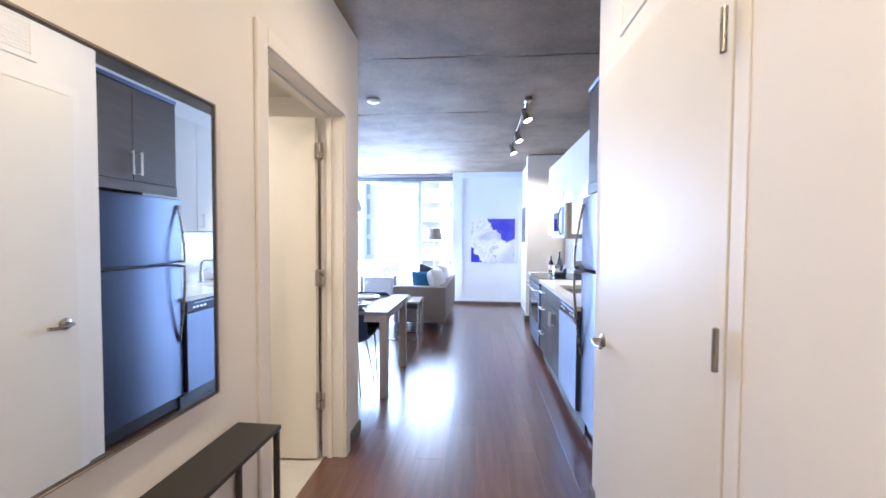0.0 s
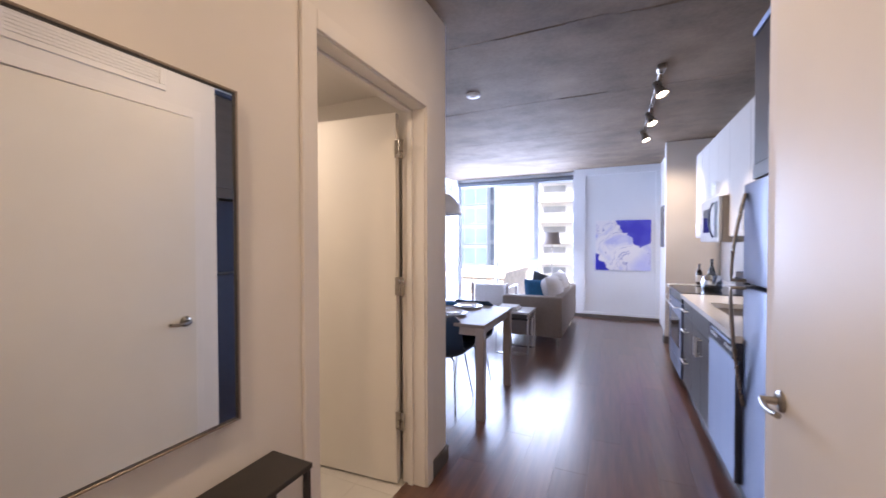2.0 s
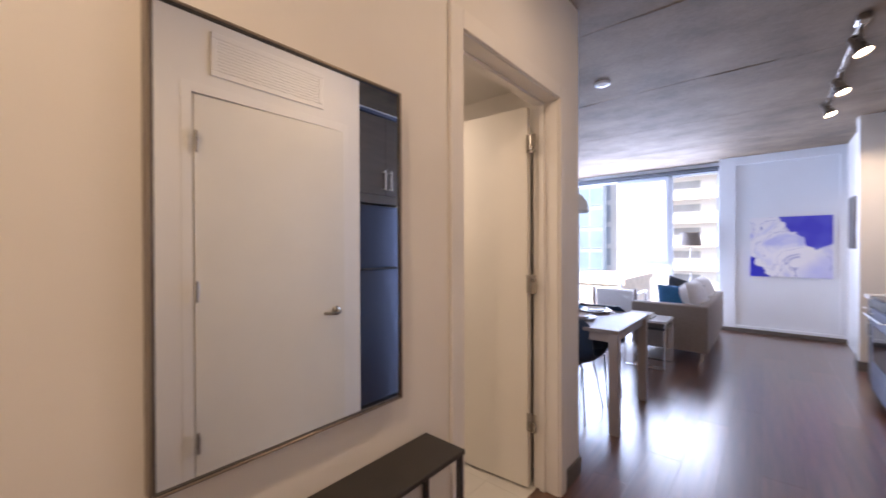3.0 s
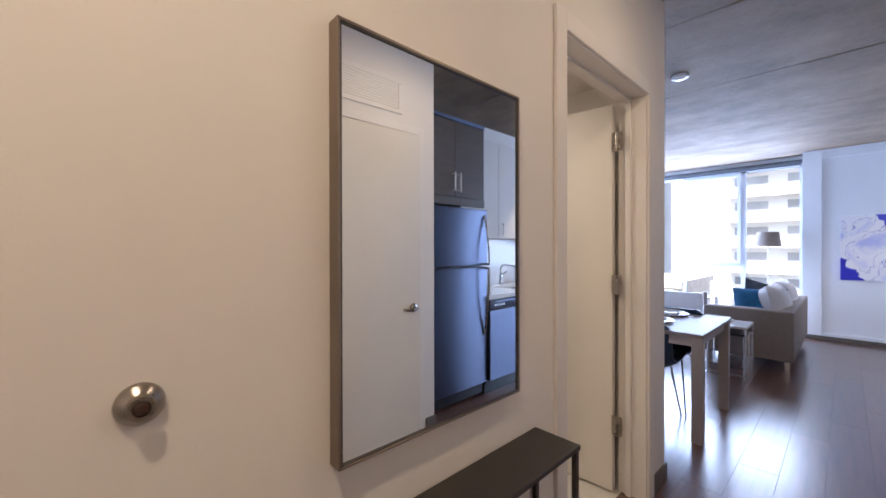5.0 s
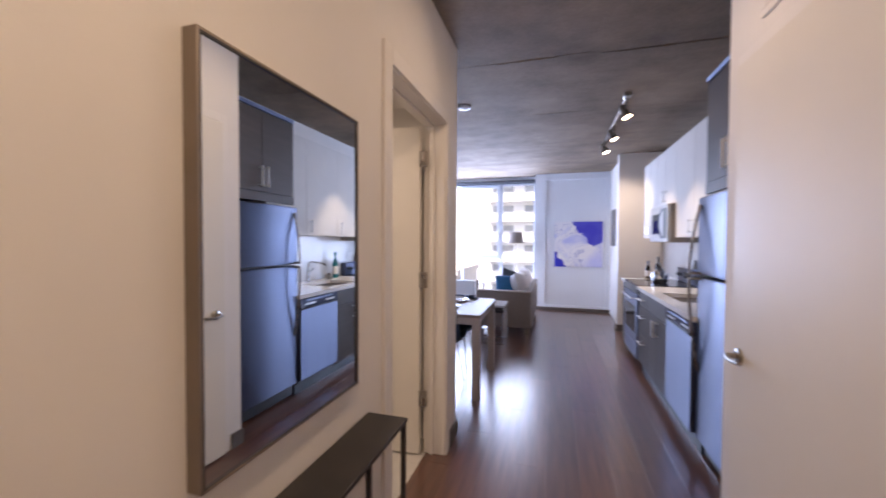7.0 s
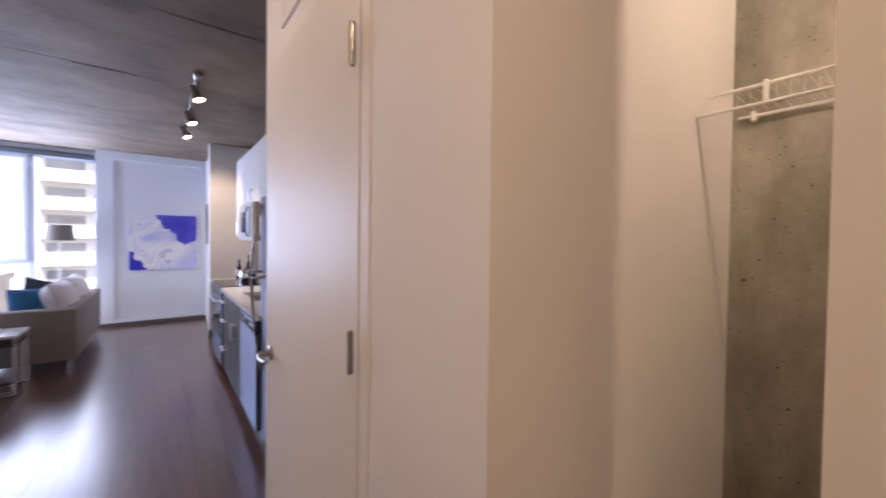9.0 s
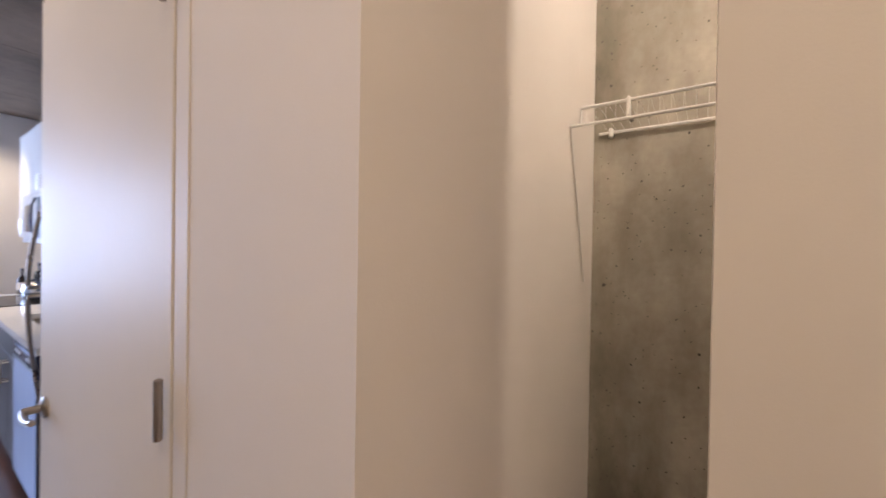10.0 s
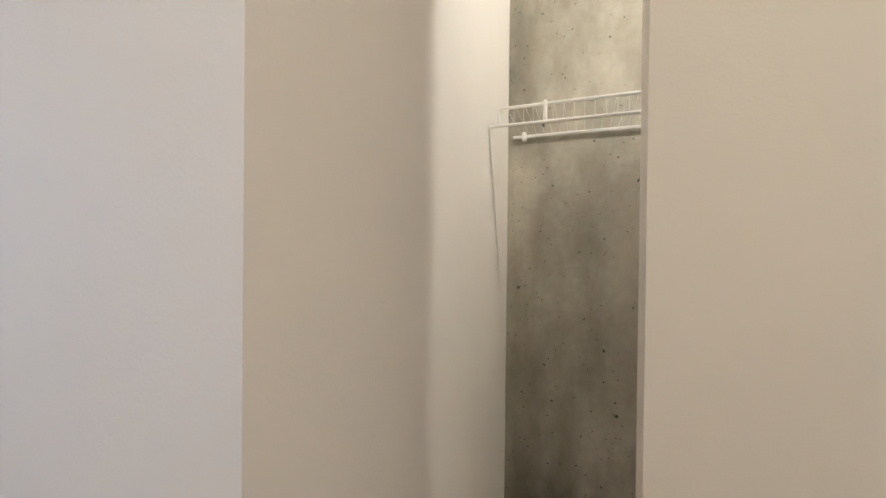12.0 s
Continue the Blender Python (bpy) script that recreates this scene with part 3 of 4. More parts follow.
for cy in (0.522, 0.12, -0.3):
    part("clip", boxes((1.748, 1.77, cy - 0.007, cy + 0.007, 1.790, 1.822), bevel=0.003), WIREW, sh)
for cy in (0.423, 0.0):
    part("joiner", boxes((1.439, 1.453, cy - 0.005, cy + 0.005, 1.756, 1.808), bevel=0.003), WIREW, sh)

# ---- kitchen ----
FX, KX, CT = 0.765, 0.815, 0.900


def pull(parent, p, q, out=(-0.036, 0, 0)):
    """A bar pull on two posts."""
    p, q, o = Vector(p), Vector(q), Vector(out)
    d = (q - p).normalized() * 0.012
    bm = tube([p + o, q + o], 0.0068, 8)
    tube([p + d, p + d + o], 0.004, 6, bm=bm)
    tube([q - d, q - d + o], 0.004, 6, bm=bm)
    part("handle", bm, PULLM, parent, "satin metal bar pull", smooth=True)


def base_cabinet(y0, y1, fronts, label):
    c = thing("base_cabinet", (1.1, (y0 + y1) / 2, 0), label, "cabinet", "grey base cabinets")
    part("body", boxes((FX + 0.021, 1.43, y0 + 0.001, y1 - 0.001, 0.10, CT - 0.037)), CABGREY, c)
    part("toe_kick", boxes((KX, KX + 0.02, y0, y1, 0.0, 0.10)), BLACK, c)
    for kind, a, b, z0, z1, bar in fronts:
        f = part(kind, box(FX, FX + 0.02, a + 0.002, b - 0.002, z0, z1, bevel=0.0015), CABGREY, c)
        if bar:
            pull(f, *bar)
    return c


FR = thing("refrigerator", (1.05, 2.48, 0), "stainless steel top-freezer refrigerator with bowed handles", "refrigerator")
part("body", boxes((0.845, 1.41, 2.085, 2.818, 0.03, 1.660), bevel=0.004), material("fridge_side", (0.30, 0.30, 0.31), 0.5), FR)
part("toe_grille", boxes((0.825, 0.845, 2.10, 2.81, 0.02, 0.115)), BLACK, FR)
for nm, z0, z1 in (("freezer_door", 1.176, 1.668), ("fridge_door", 0.125, 1.162)):
    d = part(nm, box(0.770, 0.842, 2.080, 2.818, z0, z1, bevel=0.012, seg=3), STEEL, FR, smooth=True)
    far, near = (z1 - 0.05, z0 + 0.012) if z0 > 1 else (z1 - 0.60, z1 - 0.012)
    bow = [(0.765 - 0.055 * math.sin(math.pi / 2 * k / 14), 2.772, far + (near - far) * k / 14) for k in range(15)]
    hb = tube(bow + [(0.772, 2.772, near)], 0.0085, 12)
    part("handle", hb, NICKEL, d, "bowed steel handle", smooth=True)
part("top_hinge", boxes((0.78, 0.88, 2.11, 2.18, 1.669, 1.685), bevel=0.004), BLACK, FR)

OF = thing("fridge_cabinet", (1.1, 2.48, 1.73), "dark grey cabinet above the refrigerator", "cabinet")
part("body", boxes((0.83, 1.43, 2.078, 2.815, 1.735, 2.395)), CABGREY, OF)
part("filler", boxes((0.805, 0.83, 2.078, 2.815, 1.690, 1.758)), CABGREY, OF)
part("top_strip", boxes((0.800, 0.83, 2.078, 2.815, 2.395, 2.425), bevel=0.002), STEEL, OF, "bright metal top strip")
for a, b, hy in ((2.081, 2.446, 2.415), (2.448, 2.813, 2.479)):
    f = part("cabinet_door", box(0.809, 0.829, a, b, 1.762, 2.390, bevel=0.0015), CABGREY, OF)
    pull(f, (0.809, hy, 1.80), (0.809, hy, 1.96))

DW = thing("dishwasher", (1.05, 3.10, 0), "stainless steel dishwasher with a dark control strip", "dishwasher")
part("body", boxes((0.79, 1.40, 2.822, 3.408, 0.10, 0.862)), BLACK, DW)
part("door", box(0.745, 0.788, 2.822, 3.408, 0.135, 0.765, bevel=0.005, seg=2), STEEL, DW)
part("control_panel", box(0.745, 0.788, 2.822, 3.408, 0.772, 0.860, bevel=0.004), material("control_strip", (0.05, 0.06, 0.10), 0.2), DW, "dark blue-black control strip")
part("vent_bar", boxes((0.742, 0.746, 2.90, 3.33, 0.835, 0.848)), STEEL, DW)
part("pocket_handle", box(0.738, 0.746, 2.86, 3.37, 0.768, 0.780, bevel=0.002), BLACK, DW, "black recessed grip")
for by in (2.90, 2.94, 2.98, 3.02, 3.21, 3.25, 3.29, 3.33):
    part("button", box(0.7425, 0.746, by - 0.012, by + 0.012, 0.800, 0.816, bevel=0.001), PULLM, DW)
part("toe_kick", boxes((KX, KX + 0.02, 2.822, 3.408, 0.0, 0.12)), BLACK, DW)

Z1, Z2 = 0.105, CT - 0.042
base_cabinet(3.41, 4.13, [("false_front", 3.41, 4.13, 0.705, Z2, None), ("cabinet_door", 3.41, 3.77, Z1, 0.70, ((FX, 3.735, 0.53), (FX, 3.735, 0.67))), ("cabinet_door", 3.77, 4.13, Z1, 0.70, ((FX, 3.805, 0.53), (FX, 3.805, 0.67)))], "grey two-door sink cabinet with bar pulls")
base_cabinet(4.13, 4.53, [("drawer_front", 4.13, 4.53, 0.705, Z2, ((FX, 4.25, 0.78), (FX, 4.41, 0.78))), ("drawer_front", 4.13, 4.53, 0.405, 0.70, ((FX, 4.25, 0.60), (FX, 4.41, 0.60))), ("drawer_front", 4.13, 4.53, Z1, 0.40, ((FX, 4.25, 0.33), (FX, 4.41, 0.33)))], "grey three-drawer base cabinet with bar pulls")
base_cabinet(5.31, 5.53, [("drawer_front", 5.31, 5.53, 0.705, Z2, ((FX, 5.36, 0.78), (FX, 5.48, 0.78))), ("cabinet_door", 5.31, 5.53, Z1, 0.70, ((FX, 5.345, 0.53), (FX, 5.345, 0.67)))], "narrow grey base cabinet beside the range")

# worktops, with the sink cut out
ctop = bmesh.new()
SX0, SX1, SY0, SY1 = 0.86, 1.24, 3.45, 4.02
for r in ((0.742, SX0, 2.81, 4.535), (SX1, 1.43, 2.81, 4.535), (SX0, SX1, 2.81, SY0), (SX0, SX1, SY1, 4.535)):
    box(r[0], r[1], r[2], r[3], CT - 0.035, CT, bm=ctop)
solid("worktop", ctop, QUARTZ, "white quartz worktop over the sink cabinets", "worktop")
solid("worktop", box(0.742, 1.43, 5.305, 5.54, CT - 0.035, CT, bevel=0.002), QUARTZ, "white quartz worktop beyond the range", "worktop")
structure("trim", boxes((1.418, 1.43, 2.81, 6.3, CT, 1.425)), material("backsplash", (0.70, 0.68, 0.66), 0.15, vary=0.03), "pale glossy backsplash behind the worktop", "trim")
sink = thing("sink", (1.05, 3.73, 0.7), "undermounted stainless steel sink", "sink")
part("basin", boxes((SX0 - 0.01, SX1 + 0.01, SY0 - 0.01, SY1 + 0.01, 0.69, 0.70), (SX0 - 0.012, SX0, SY0 - 0.01, SY1 + 0.01, 0.70, CT - 0.036), (SX1, SX1 + 0.012, SY0 - 0.01, SY1 + 0.01, 0.70, CT - 0.036), (SX0, SX1, SY0 - 0.012, SY0, 0.70, CT - 0.036), (SX0, SX1, SY1, SY1 + 0.012, 0.70, CT - 0.036)), STEEL, sink)
tap = thing("faucet", (1.33, 3.72, CT), "chrome kitchen faucet beside the sink", "faucet")
part("base", lathe([(0, 0), (0.026, 0), (0.026, 0.010), (0.020, 0.016), (0.018, 0.12), (0, 0.125)], at=(1.33, 3.72, CT), n=20), CHROME, tap, smooth=True)
part("spout", tube([(1.33, 3.72, CT + 0.10), (1.33, 3.72, CT + 0.19), (1.31, 3.72, CT + 0.225), (1.27, 3.72, CT + 0.235), (1.12, 3.72, CT + 0.215), (1.105, 3.72, CT + 0.19)], 0.011, 12), CHROME, tap, smooth=True)
part("lever", tube([(1.33, 3.73, CT + 0.11), (1.31, 3.80, CT + 0.15)], 0.007, 8), CHROME, tap, smooth=True)

RG = thing("range", (1.05, 4.92, 0), "stainless steel electric range with black glass top", "range")
part("body", boxes((0.79, 1.42, 4.545, 5.295, 0.09, 0.885)), BLACK, RG)
od = part("oven_door", box(0.748, 0.788, 4.548, 5.292, 0.245, 0.800, bevel=0.006, seg=2), STEEL, RG)
part("oven_window", boxes((0.745, 0.750, 4.64, 5.20, 0.36, 0.66)), BLACKGLASS, od, "dark oven window")
pull(od, (0.748, 4.60, 0.755), (0.748, 5.24, 0.755), (-0.05, 0, 0))
part("drawer", box(0.750, 0.788, 4.548, 5.292, 0.095, 0.238, bevel=0.005), STEEL, RG)
part("front_strip", box(0.752, 0.788, 4.548, 5.292, 0.806, 0.885, bevel=0.004), BLACK, RG)
part("cooktop", box(0.750, 1.40, 4.541, 5.299, 0.886, 0.906, bevel=0.003), BLACKGLASS, RG, "black glass cooktop")
bg = part("backguard", box(1.335, 1.414, 4.545, 5.295, 0.906, 1.075, bevel=0.006), STEEL, RG)
part("display", boxes((1.331, 1.336, 4.82, 5.02, 0.965, 1.035)), BLACKGLASS, bg)
for ky in (4.60, 4.68, 5.16, 5.24):
    part("knob", lathe([(0, 0), (0.020, 0), (0.017, 0.022), (0, 0.023)], n=18, m=Matrix.Translation((1.335, ky, 0.995)) @ Matrix.Rotation(radians(-90), 4, "Y")), BLACK, bg, smooth=True)

UX = 1.10


def upper_cabinet(y0, y1, z0, z1, doors):
    c = thing("wall_cabinet", (1.27, (y0 + y1) / 2, z0), "white glossy wall cabinet with a bar pull", "cabinet", "white wall cabinets")
    part("body", boxes((UX + 0.021, 1.417, y0, y1, z0, z1)), CABWHITE, c)
    w = (y1 - y0) / doors
    for i in range(doors):
        a, b = y0 + i * w, y0 + (i + 1) * w
        f = part("cabinet_door", box(UX, UX + 0.02, a + 0.0015, b - 0.0015, z0 + 0.001, z1 - 0.001, bevel=0.0015), CABWHITE, c)
        hy = b - 0.045 if i == 0 and doors > 1 else a + 0.045
        pull(f, (UX, hy, z0 + 0.035), (UX, hy, z0 + 0.165))


upper_cabinet(2.81, 3.39, 1.43, 2.44, 1)
upper_cabinet(3.39, 3.97, 1.43, 2.44, 1)
upper_cabinet(3.97, 4.53, 1.43, 2.44, 1)
upper_cabinet(4.53, 5.31, 1.80, 2.44, 2)
upper_cabinet(5.31, 6.00, 1.43, 2.44, 2)

MW = thing("microwave", (1.2, 4.92, 1.37), "stainless steel over-range microwave oven", "microwave")
part("body", boxes((1.06, 1.415, 4.545, 5.295, 1.375, 1.795), bevel=0.003), material("microwave_side", (0.34, 0.31, 0.28), 0.4), MW)
# lighter copy of the steel; its warm tone stands in for a beige reflection
md = part("door", box(1.025, 1.058, 4.548, 5.292, 1.378, 1.792, bevel=0.006, seg=2), material("beige_reflection_steel", (0.46, 0.43, 0.39), 0.30, 1.0, vary=0.04), MW)
part("window", boxes((1.021, 1.026, 4.86, 5.14, 1.47, 1.70)), BLACKGLASS, md, "dark door window")
part("handle", tube(arc((1.022, 4.735, 1.42), (1.022, 4.735, 1.75), (-0.035, 0, 0)), 0.008, 10), STEEL, md, smooth=True)
part("keypad", boxes((1.022, 1.026, 4.57, 4.69, 1.42, 1.75)), BLACK, md)


def bottle(name, at, h, r, mat, label):
    prof = [(0, 0), (r * 0.9, 0), (r, 0.006), (r, h * 0.55), (r * 0.75, h * 0.66), (r * 0.36, h * 0.74), (r * 0.36, h * 0.93), (r * 0.42, h * 0.935), (r * 0.42, h), (0, h)]
    o = thing(name, at, label, "bottle")
    part("glass_body", lathe(prof, at, 20), mat, o, smooth=True)
    part("paper_label", lathe([(r + 0.0008, h * 0.15), (r + 0.0008, h * 0.45)], at, 20), PAPER, o, "pale paper label")


bottle("wine_bottle", (1.165, 5.48, CT), 0.29, 0.034, BOTTLE, "tall dark wine bottle on the worktop")
bottle("oil_bottle", (1.05, 5.48, CT), 0.235, 0.032, BOTTLE, "small dark bottle on the worktop")
ket = thing("kettle", (1.06, 4.95, 0.906), "round stainless steel kettle on the cooktop", "kettle")
part("body", lathe([(0, 0), (0.075, 0), (0.086, 0.02), (0.088, 0.07), (0.078, 0.12), (0.050, 0.147), (0.040, 0.150), (0, 0.152)], at=(1.06, 4.95, 0.906), n=32), CHROME, ket, smooth=True)
part("lid", lathe([(0.040, 0.150), (0.036, 0.160), (0.010, 0.165), (0.012, 0.182), (0, 0.186)], at=(1.06, 4.95, 0.906), n=20), BLACK, ket, smooth=True)
part("spout", tube([(1.06, 4.87, 0.98), (1.06, 4.825, 1.02), (1.06, 4.80, 1.05)], 0.014, 12), STEEL, ket, smooth=True)
part("handle", tube(arc((1.06, 5.02, 1.03), (1.06, 4.88, 1.03), (0, 0, 0.10)), 0.008, 10), BLACK, ket, smooth=True)
bottle("teal_bottle", (1.33, 4.28, CT), 0.33, 0.038, TEALGLASS, "teal glass bottle by the backsplash")
jar = thing("glass_jar", (1.30, 4.10, CT), "small round metal jar near the sink", "jar")
part("body", lathe([(0, 0), (0.035, 0), (0.045, 0.03), (0.042, 0.06), (0.02, 0.075), (0, 0.08)], at=(1.30, 4.10, CT), n=24), NICKEL, jar, smooth=True)
kb = thing("cookbook", (1.37, 5.0, CT + 0.01), "pale patterned cookbook leaning on the backsplash", "book")
bk = box(-0.012, 0.012, -0.10, 0.10, 0.0, 0.27, bevel=0.002)
bmesh.ops.transform(bk, matrix=pose(1.36, 5.0, CT + 0.01, 0, 9, 0), verts=bk.verts[:])
part("cover", bk, PAPER, kb)
for sy in (4.43, 4.50):
    so = thing("wall_socket", (1.417, sy + 0.3, 1.13), "white double wall socket on the backsplash", "socket")
    part("plate", boxes((1.411, 1.417, sy + 0.27, sy + 0.34, 1.10, 1.21), bevel=0.002), CERAMIC, so)

# ---- track light, smoke detector, hall fittings ----
tr = thing("track_light", (0.50, 4.6, CEIL), "ceiling track light with three nickel spot heads", "track light")
part("track", box(0.485, 0.515, 3.78, 5.60, 2.683, 2.705, bevel=0.002), NICKEL, tr)
for hy in (3.86, 4.6, 5.5):
    part("standoff", lathe([(0.010, 0), (0.010, 0.022), (0, 0.022)], at=(0.5, hy, 2.703), n=12), NICKEL, tr)
for hx, hy in HEADS:
    part("stem", tube([(hx, hy - 0.10, 2.684), (hx, hy - 0.10, 2.62)], 0.012, 12), NICKEL, tr, smooth=True)
    mm = look((hx - 0.01, hy - 0.06, 2.60), (0.80, hy - 0.30, 1.75))
    can = part("spot_head", lathe([(0, 0.06), (0.022, 0.06), (0.030, 0.045), (0.030, 0.0), (0.040, -0.045), (0.048, -0.075), (0.044, -0.075), (0.034, -0.05), (0, -0.05)], n=24, m=mm), NICKEL, tr, smooth=True)
    part("bulb", lathe([(0, -0.074), (0.030, -0.072), (0.040, -0.066), (0.036, -0.055)], n=20, m=mm), BULB, can, "glowing halogen bulb", smooth=True)
part("power_box", box(0.47, 0.53, 3.74, 3.84, 2.685, CEIL, bevel=0.006), NICKEL, tr)
sm = thing("smoke_detector", (-1.0, 3.72, CEIL), "round white smoke detector on the ceiling", "smoke detector")
part("body", lathe([(0, -0.026), (0.045, -0.025), (0.060, -0.018), (0.064, 0), (0, 0)], at=(-1.0, 3.72, CEIL), n=32), CERAMIC, sm, smooth=True)
part("sensor_cap", lathe([(0, -0.034), (0.026, -0.033), (0.032, -0.0255)], at=(-1.0, 3.72, CEIL), n=24), CERAMIC, sm, smooth=True)
def ceiling_light(x, y, r, label, z=CEIL):
    c = thing("ceiling_light", (x, y, z), label, "ceiling light")
    part("canopy", lathe([(0, -0.012), (r, -0.012), (r, 0), (0, 0)], at=(x, y, z), n=32), NICKEL, c, smooth=True)
    part("diffuser", lathe([(0, -0.055), (r * 0.6, -0.05), (r * 0.92, -0.03), (r * 0.92, -0.012)], at=(x, y, z), n=32), OPAL, c, "glowing opal diffuser", smooth=True)


ceiling_light(-0.10, -0.10, 0.16, "round opal ceiling light in the hall")
ceiling_light(0.0, 1.75, 0.16, "round opal ceiling light near the bathroom door")
ceiling_light(1.16, -0.15, 0.08, "small round ceiling light in the closet")
ceiling_light(-1.75, 1.7, 0.16, "round opal ceiling light in the bathroom", 2.31)
ts = thing("thermostat", (0.90, 7.0, 1.5), "small white thermostat on the wall", "thermostat")
part("case", box(0.875, 0.90, 6.95, 7.07, 1.46, 1.58, bevel=0.006), CERAMIC, ts)
fp = thing("framed_picture", (0.89, 7.35, 1.3), "narrow framed picture on the side wall", "picture")
part("frame", box(0.875, 0.90, 7.20, 7.60, 1.30, 1.95, bevel=0.003), BASEB, fp)

# ---- living room ----
art = thing("painting", (0.32, 7.89, 0.87), "large abstract blue and white canvas painting", "painting")
cv = part("canvas", boxes((-0.125, 0.762, 7.865, 7.903, 0.876, 1.766), bevel=0.002), ART, art)

win = thing("window_1", (-1.72, 8.2, 0.1), "floor-to-ceiling window with an operable sash", "window", kind="structure")
wf = boxes((-3.0, -2.90, 8.16, 8.24, 0.10, 2.62), (-2.115, -2.065, 8.16, 8.24, 0.10, 2.62), (-1.275, -1.205, 8.16, 8.24, 0.10, 2.62), (-0.56, -0.514, 8.16, 8.24, 0.10, 2.62), (-3.0, -0.514, 8.16, 8.24, 0.10, 0.16), (-3.0, -0.514, 8.16, 8.24, 2.56, 2.62), (-2.065, -1.275, 8.16, 8.24, 0.99, 1.04))
part("window_frame", wf, ALU, win)
sf = part("sash_frame", boxes((-2.065, -2.02, 8.13, 8.17, 1.04, 2.56), (-1.32, -1.275, 8.13, 8.17, 1.04, 2.56), (-2.02, -1.32, 8.13, 8.17, 1.04, 1.085), (-2.02, -1.32, 8.13, 8.17, 2.515, 2.56)), ALU, win)
part("sash_handle", boxes((-1.72, -1.60, 8.115, 8.13, 1.055, 1.072), bevel=0.003), ALU, sf)
for a, b, c, d in ((-2.90, -2.115, 0.16, 2.56), (-2.02, -1.32, 1.085, 2.515), (-2.065, -1.275, 0.16, 0.99), (-1.205, -0.56, 0.16, 2.56)):
    g = part("pane", boxes((a, b, 8.195, 8.203, c, d)), GLASS, win)
    g.visible_shadow = False
win2 = thing("window_2", (-3.1, 7.5, 0.1), "tall side window meeting the window wall at the corner", "window", kind="structure")
part("window_frame", boxes((-3.14, -3.06, 6.90, 6.96, 0.10, 2.62), (-3.14, -3.06, 8.04, 8.10, 0.10, 2.62), (-3.14, -3.06, 6.96, 8.04, 0.10, 0.16), (-3.14, -3.06, 6.96, 8.04, 2.56, 2.62)), ALU, win2)
g = part("pane", boxes((-3.104, -3.096, 6.96, 8.04, 0.16, 2.56)), GLASS, win2)
g.visible_shadow = False
bl = thing("roller_blind", (-1.72, 8.06, 2.6), "rolled-up grey blind above the window", "blind")
part("cassette", box(-2.98, -0.52, 8.03, 8.12, 2.605, 2.655, bevel=0.006), BLIND, bl)
part("hem_bar", box(-2.96, -0.54, 8.055, 8.085, 2.578, 2.602, bevel=0.004), BLIND, bl)
structure("column", box(-3.0, -2.91, 8.02, 8.12, -0.01, T, bevel=0.004), WHITEWALL, "slim white corner post between the windows", "column")

so = thing("sofa", (-0.82, 6.5, 0), "low beige fabric sofa with its arm towards the dining table", "sofa")
part("arm", box(-1.24, -0.44, 5.58, 5.76, 0.11, 0.645, bevel=0.02, seg=3), SOFA, so, smooth=True)
part("arm", box(-1.24, -0.44, 7.42, 7.60, 0.11, 0.645, bevel=0.02, seg=3), SOFA, so, smooth=True)
part("backrest", box(-0.56, -0.44, 5.762, 7.418, 0.11, 0.645, bevel=0.02, seg=3), SOFA, so, smooth=True)
part("base", box(-1.24, -0.562, 5.762, 7.418, 0.11, 0.30, bevel=0.012, seg=2), SOFA, so, smooth=True)
for y0 in (5.77, 6.60):
    part("seat_cushion", box(-1.25, -0.562, y0, y0 + 0.815, 0.302, 0.45, bevel=0.035, seg=4), SOFA, so, smooth=True)
    part("back_cushion", cushion(0.80, 0.46, 0.24, pose(-0.655, y0 + 0.47, 0.66, 90, 0, 90) @ pose(0, 0, 0, -12, 0, 0), 0.8), CUSHION, so, "plump cream back cushion", smooth=True)
for lx in (-1.18, -0.50):
    for ly in (5.64, 7.54):
        part("leg", boxes((lx - 0.02, lx + 0.02, ly - 0.02, ly + 0.02, 0, 0.11), bevel=0.002), CHROME, so, "chrome leg")


def pillow(w, m, mat, label):
    solid("throw_pillow", cushion(w, w, 0.17, m), mat, label, "pillow", "pillows on the sofa", smooth=True)


pillow(0.44, pose(-0.80, 6.00, 0.64, 60, 0, 14), BLUEF, "teal blue throw pillow on the sofa")
pillow(0.44, pose(-0.76, 6.26, 0.70, 58, 18, 24), SLATEF, "dark slate throw pillow on the sofa")

# chrome nesting side tables
for x0, x1, y0, y1, h, lab in ((-1.17, -0.745, 4.98, 5.40, 0.53, "chrome side table with a pale top"), (-1.10, -0.77, 5.06, 5.37, 0.44, "smaller chrome nesting side table")):
    st = thing("side_table", ((x0 + x1) / 2, (y0 + y1) / 2, 0), lab, "side table", "nesting side tables")
    part("tabletop", box(x0, x1, y0, y1, h - 0.025, h, bevel=0.003), CERAMIC if h > 0.5 else DARKMETAL, st)
    for ly in (y0 + 0.012, y1 - 0.012):
        part("leg_frame", tube([(x0 + 0.012, ly, h - 0.026), (x0 + 0.012, ly, 0.011), (x1 - 0.012, ly, 0.011), (x1 - 0.012, ly, h - 0.026)], 0.010, 8), CHROME, st, "chrome frame")
bk = thing("book_stack", (-0.97, 5.18, 0.53), "two pale books lying on the side table", "books")
part("book", box(-1.16, -0.90, 5.03, 5.28, 0.531, 0.556, bevel=0.002), PAPER, bk)
part("book", box(-1.15, -0.92, 5.05, 5.27, 0.557, 0.578, bevel=0.002), CUSHION, bk)

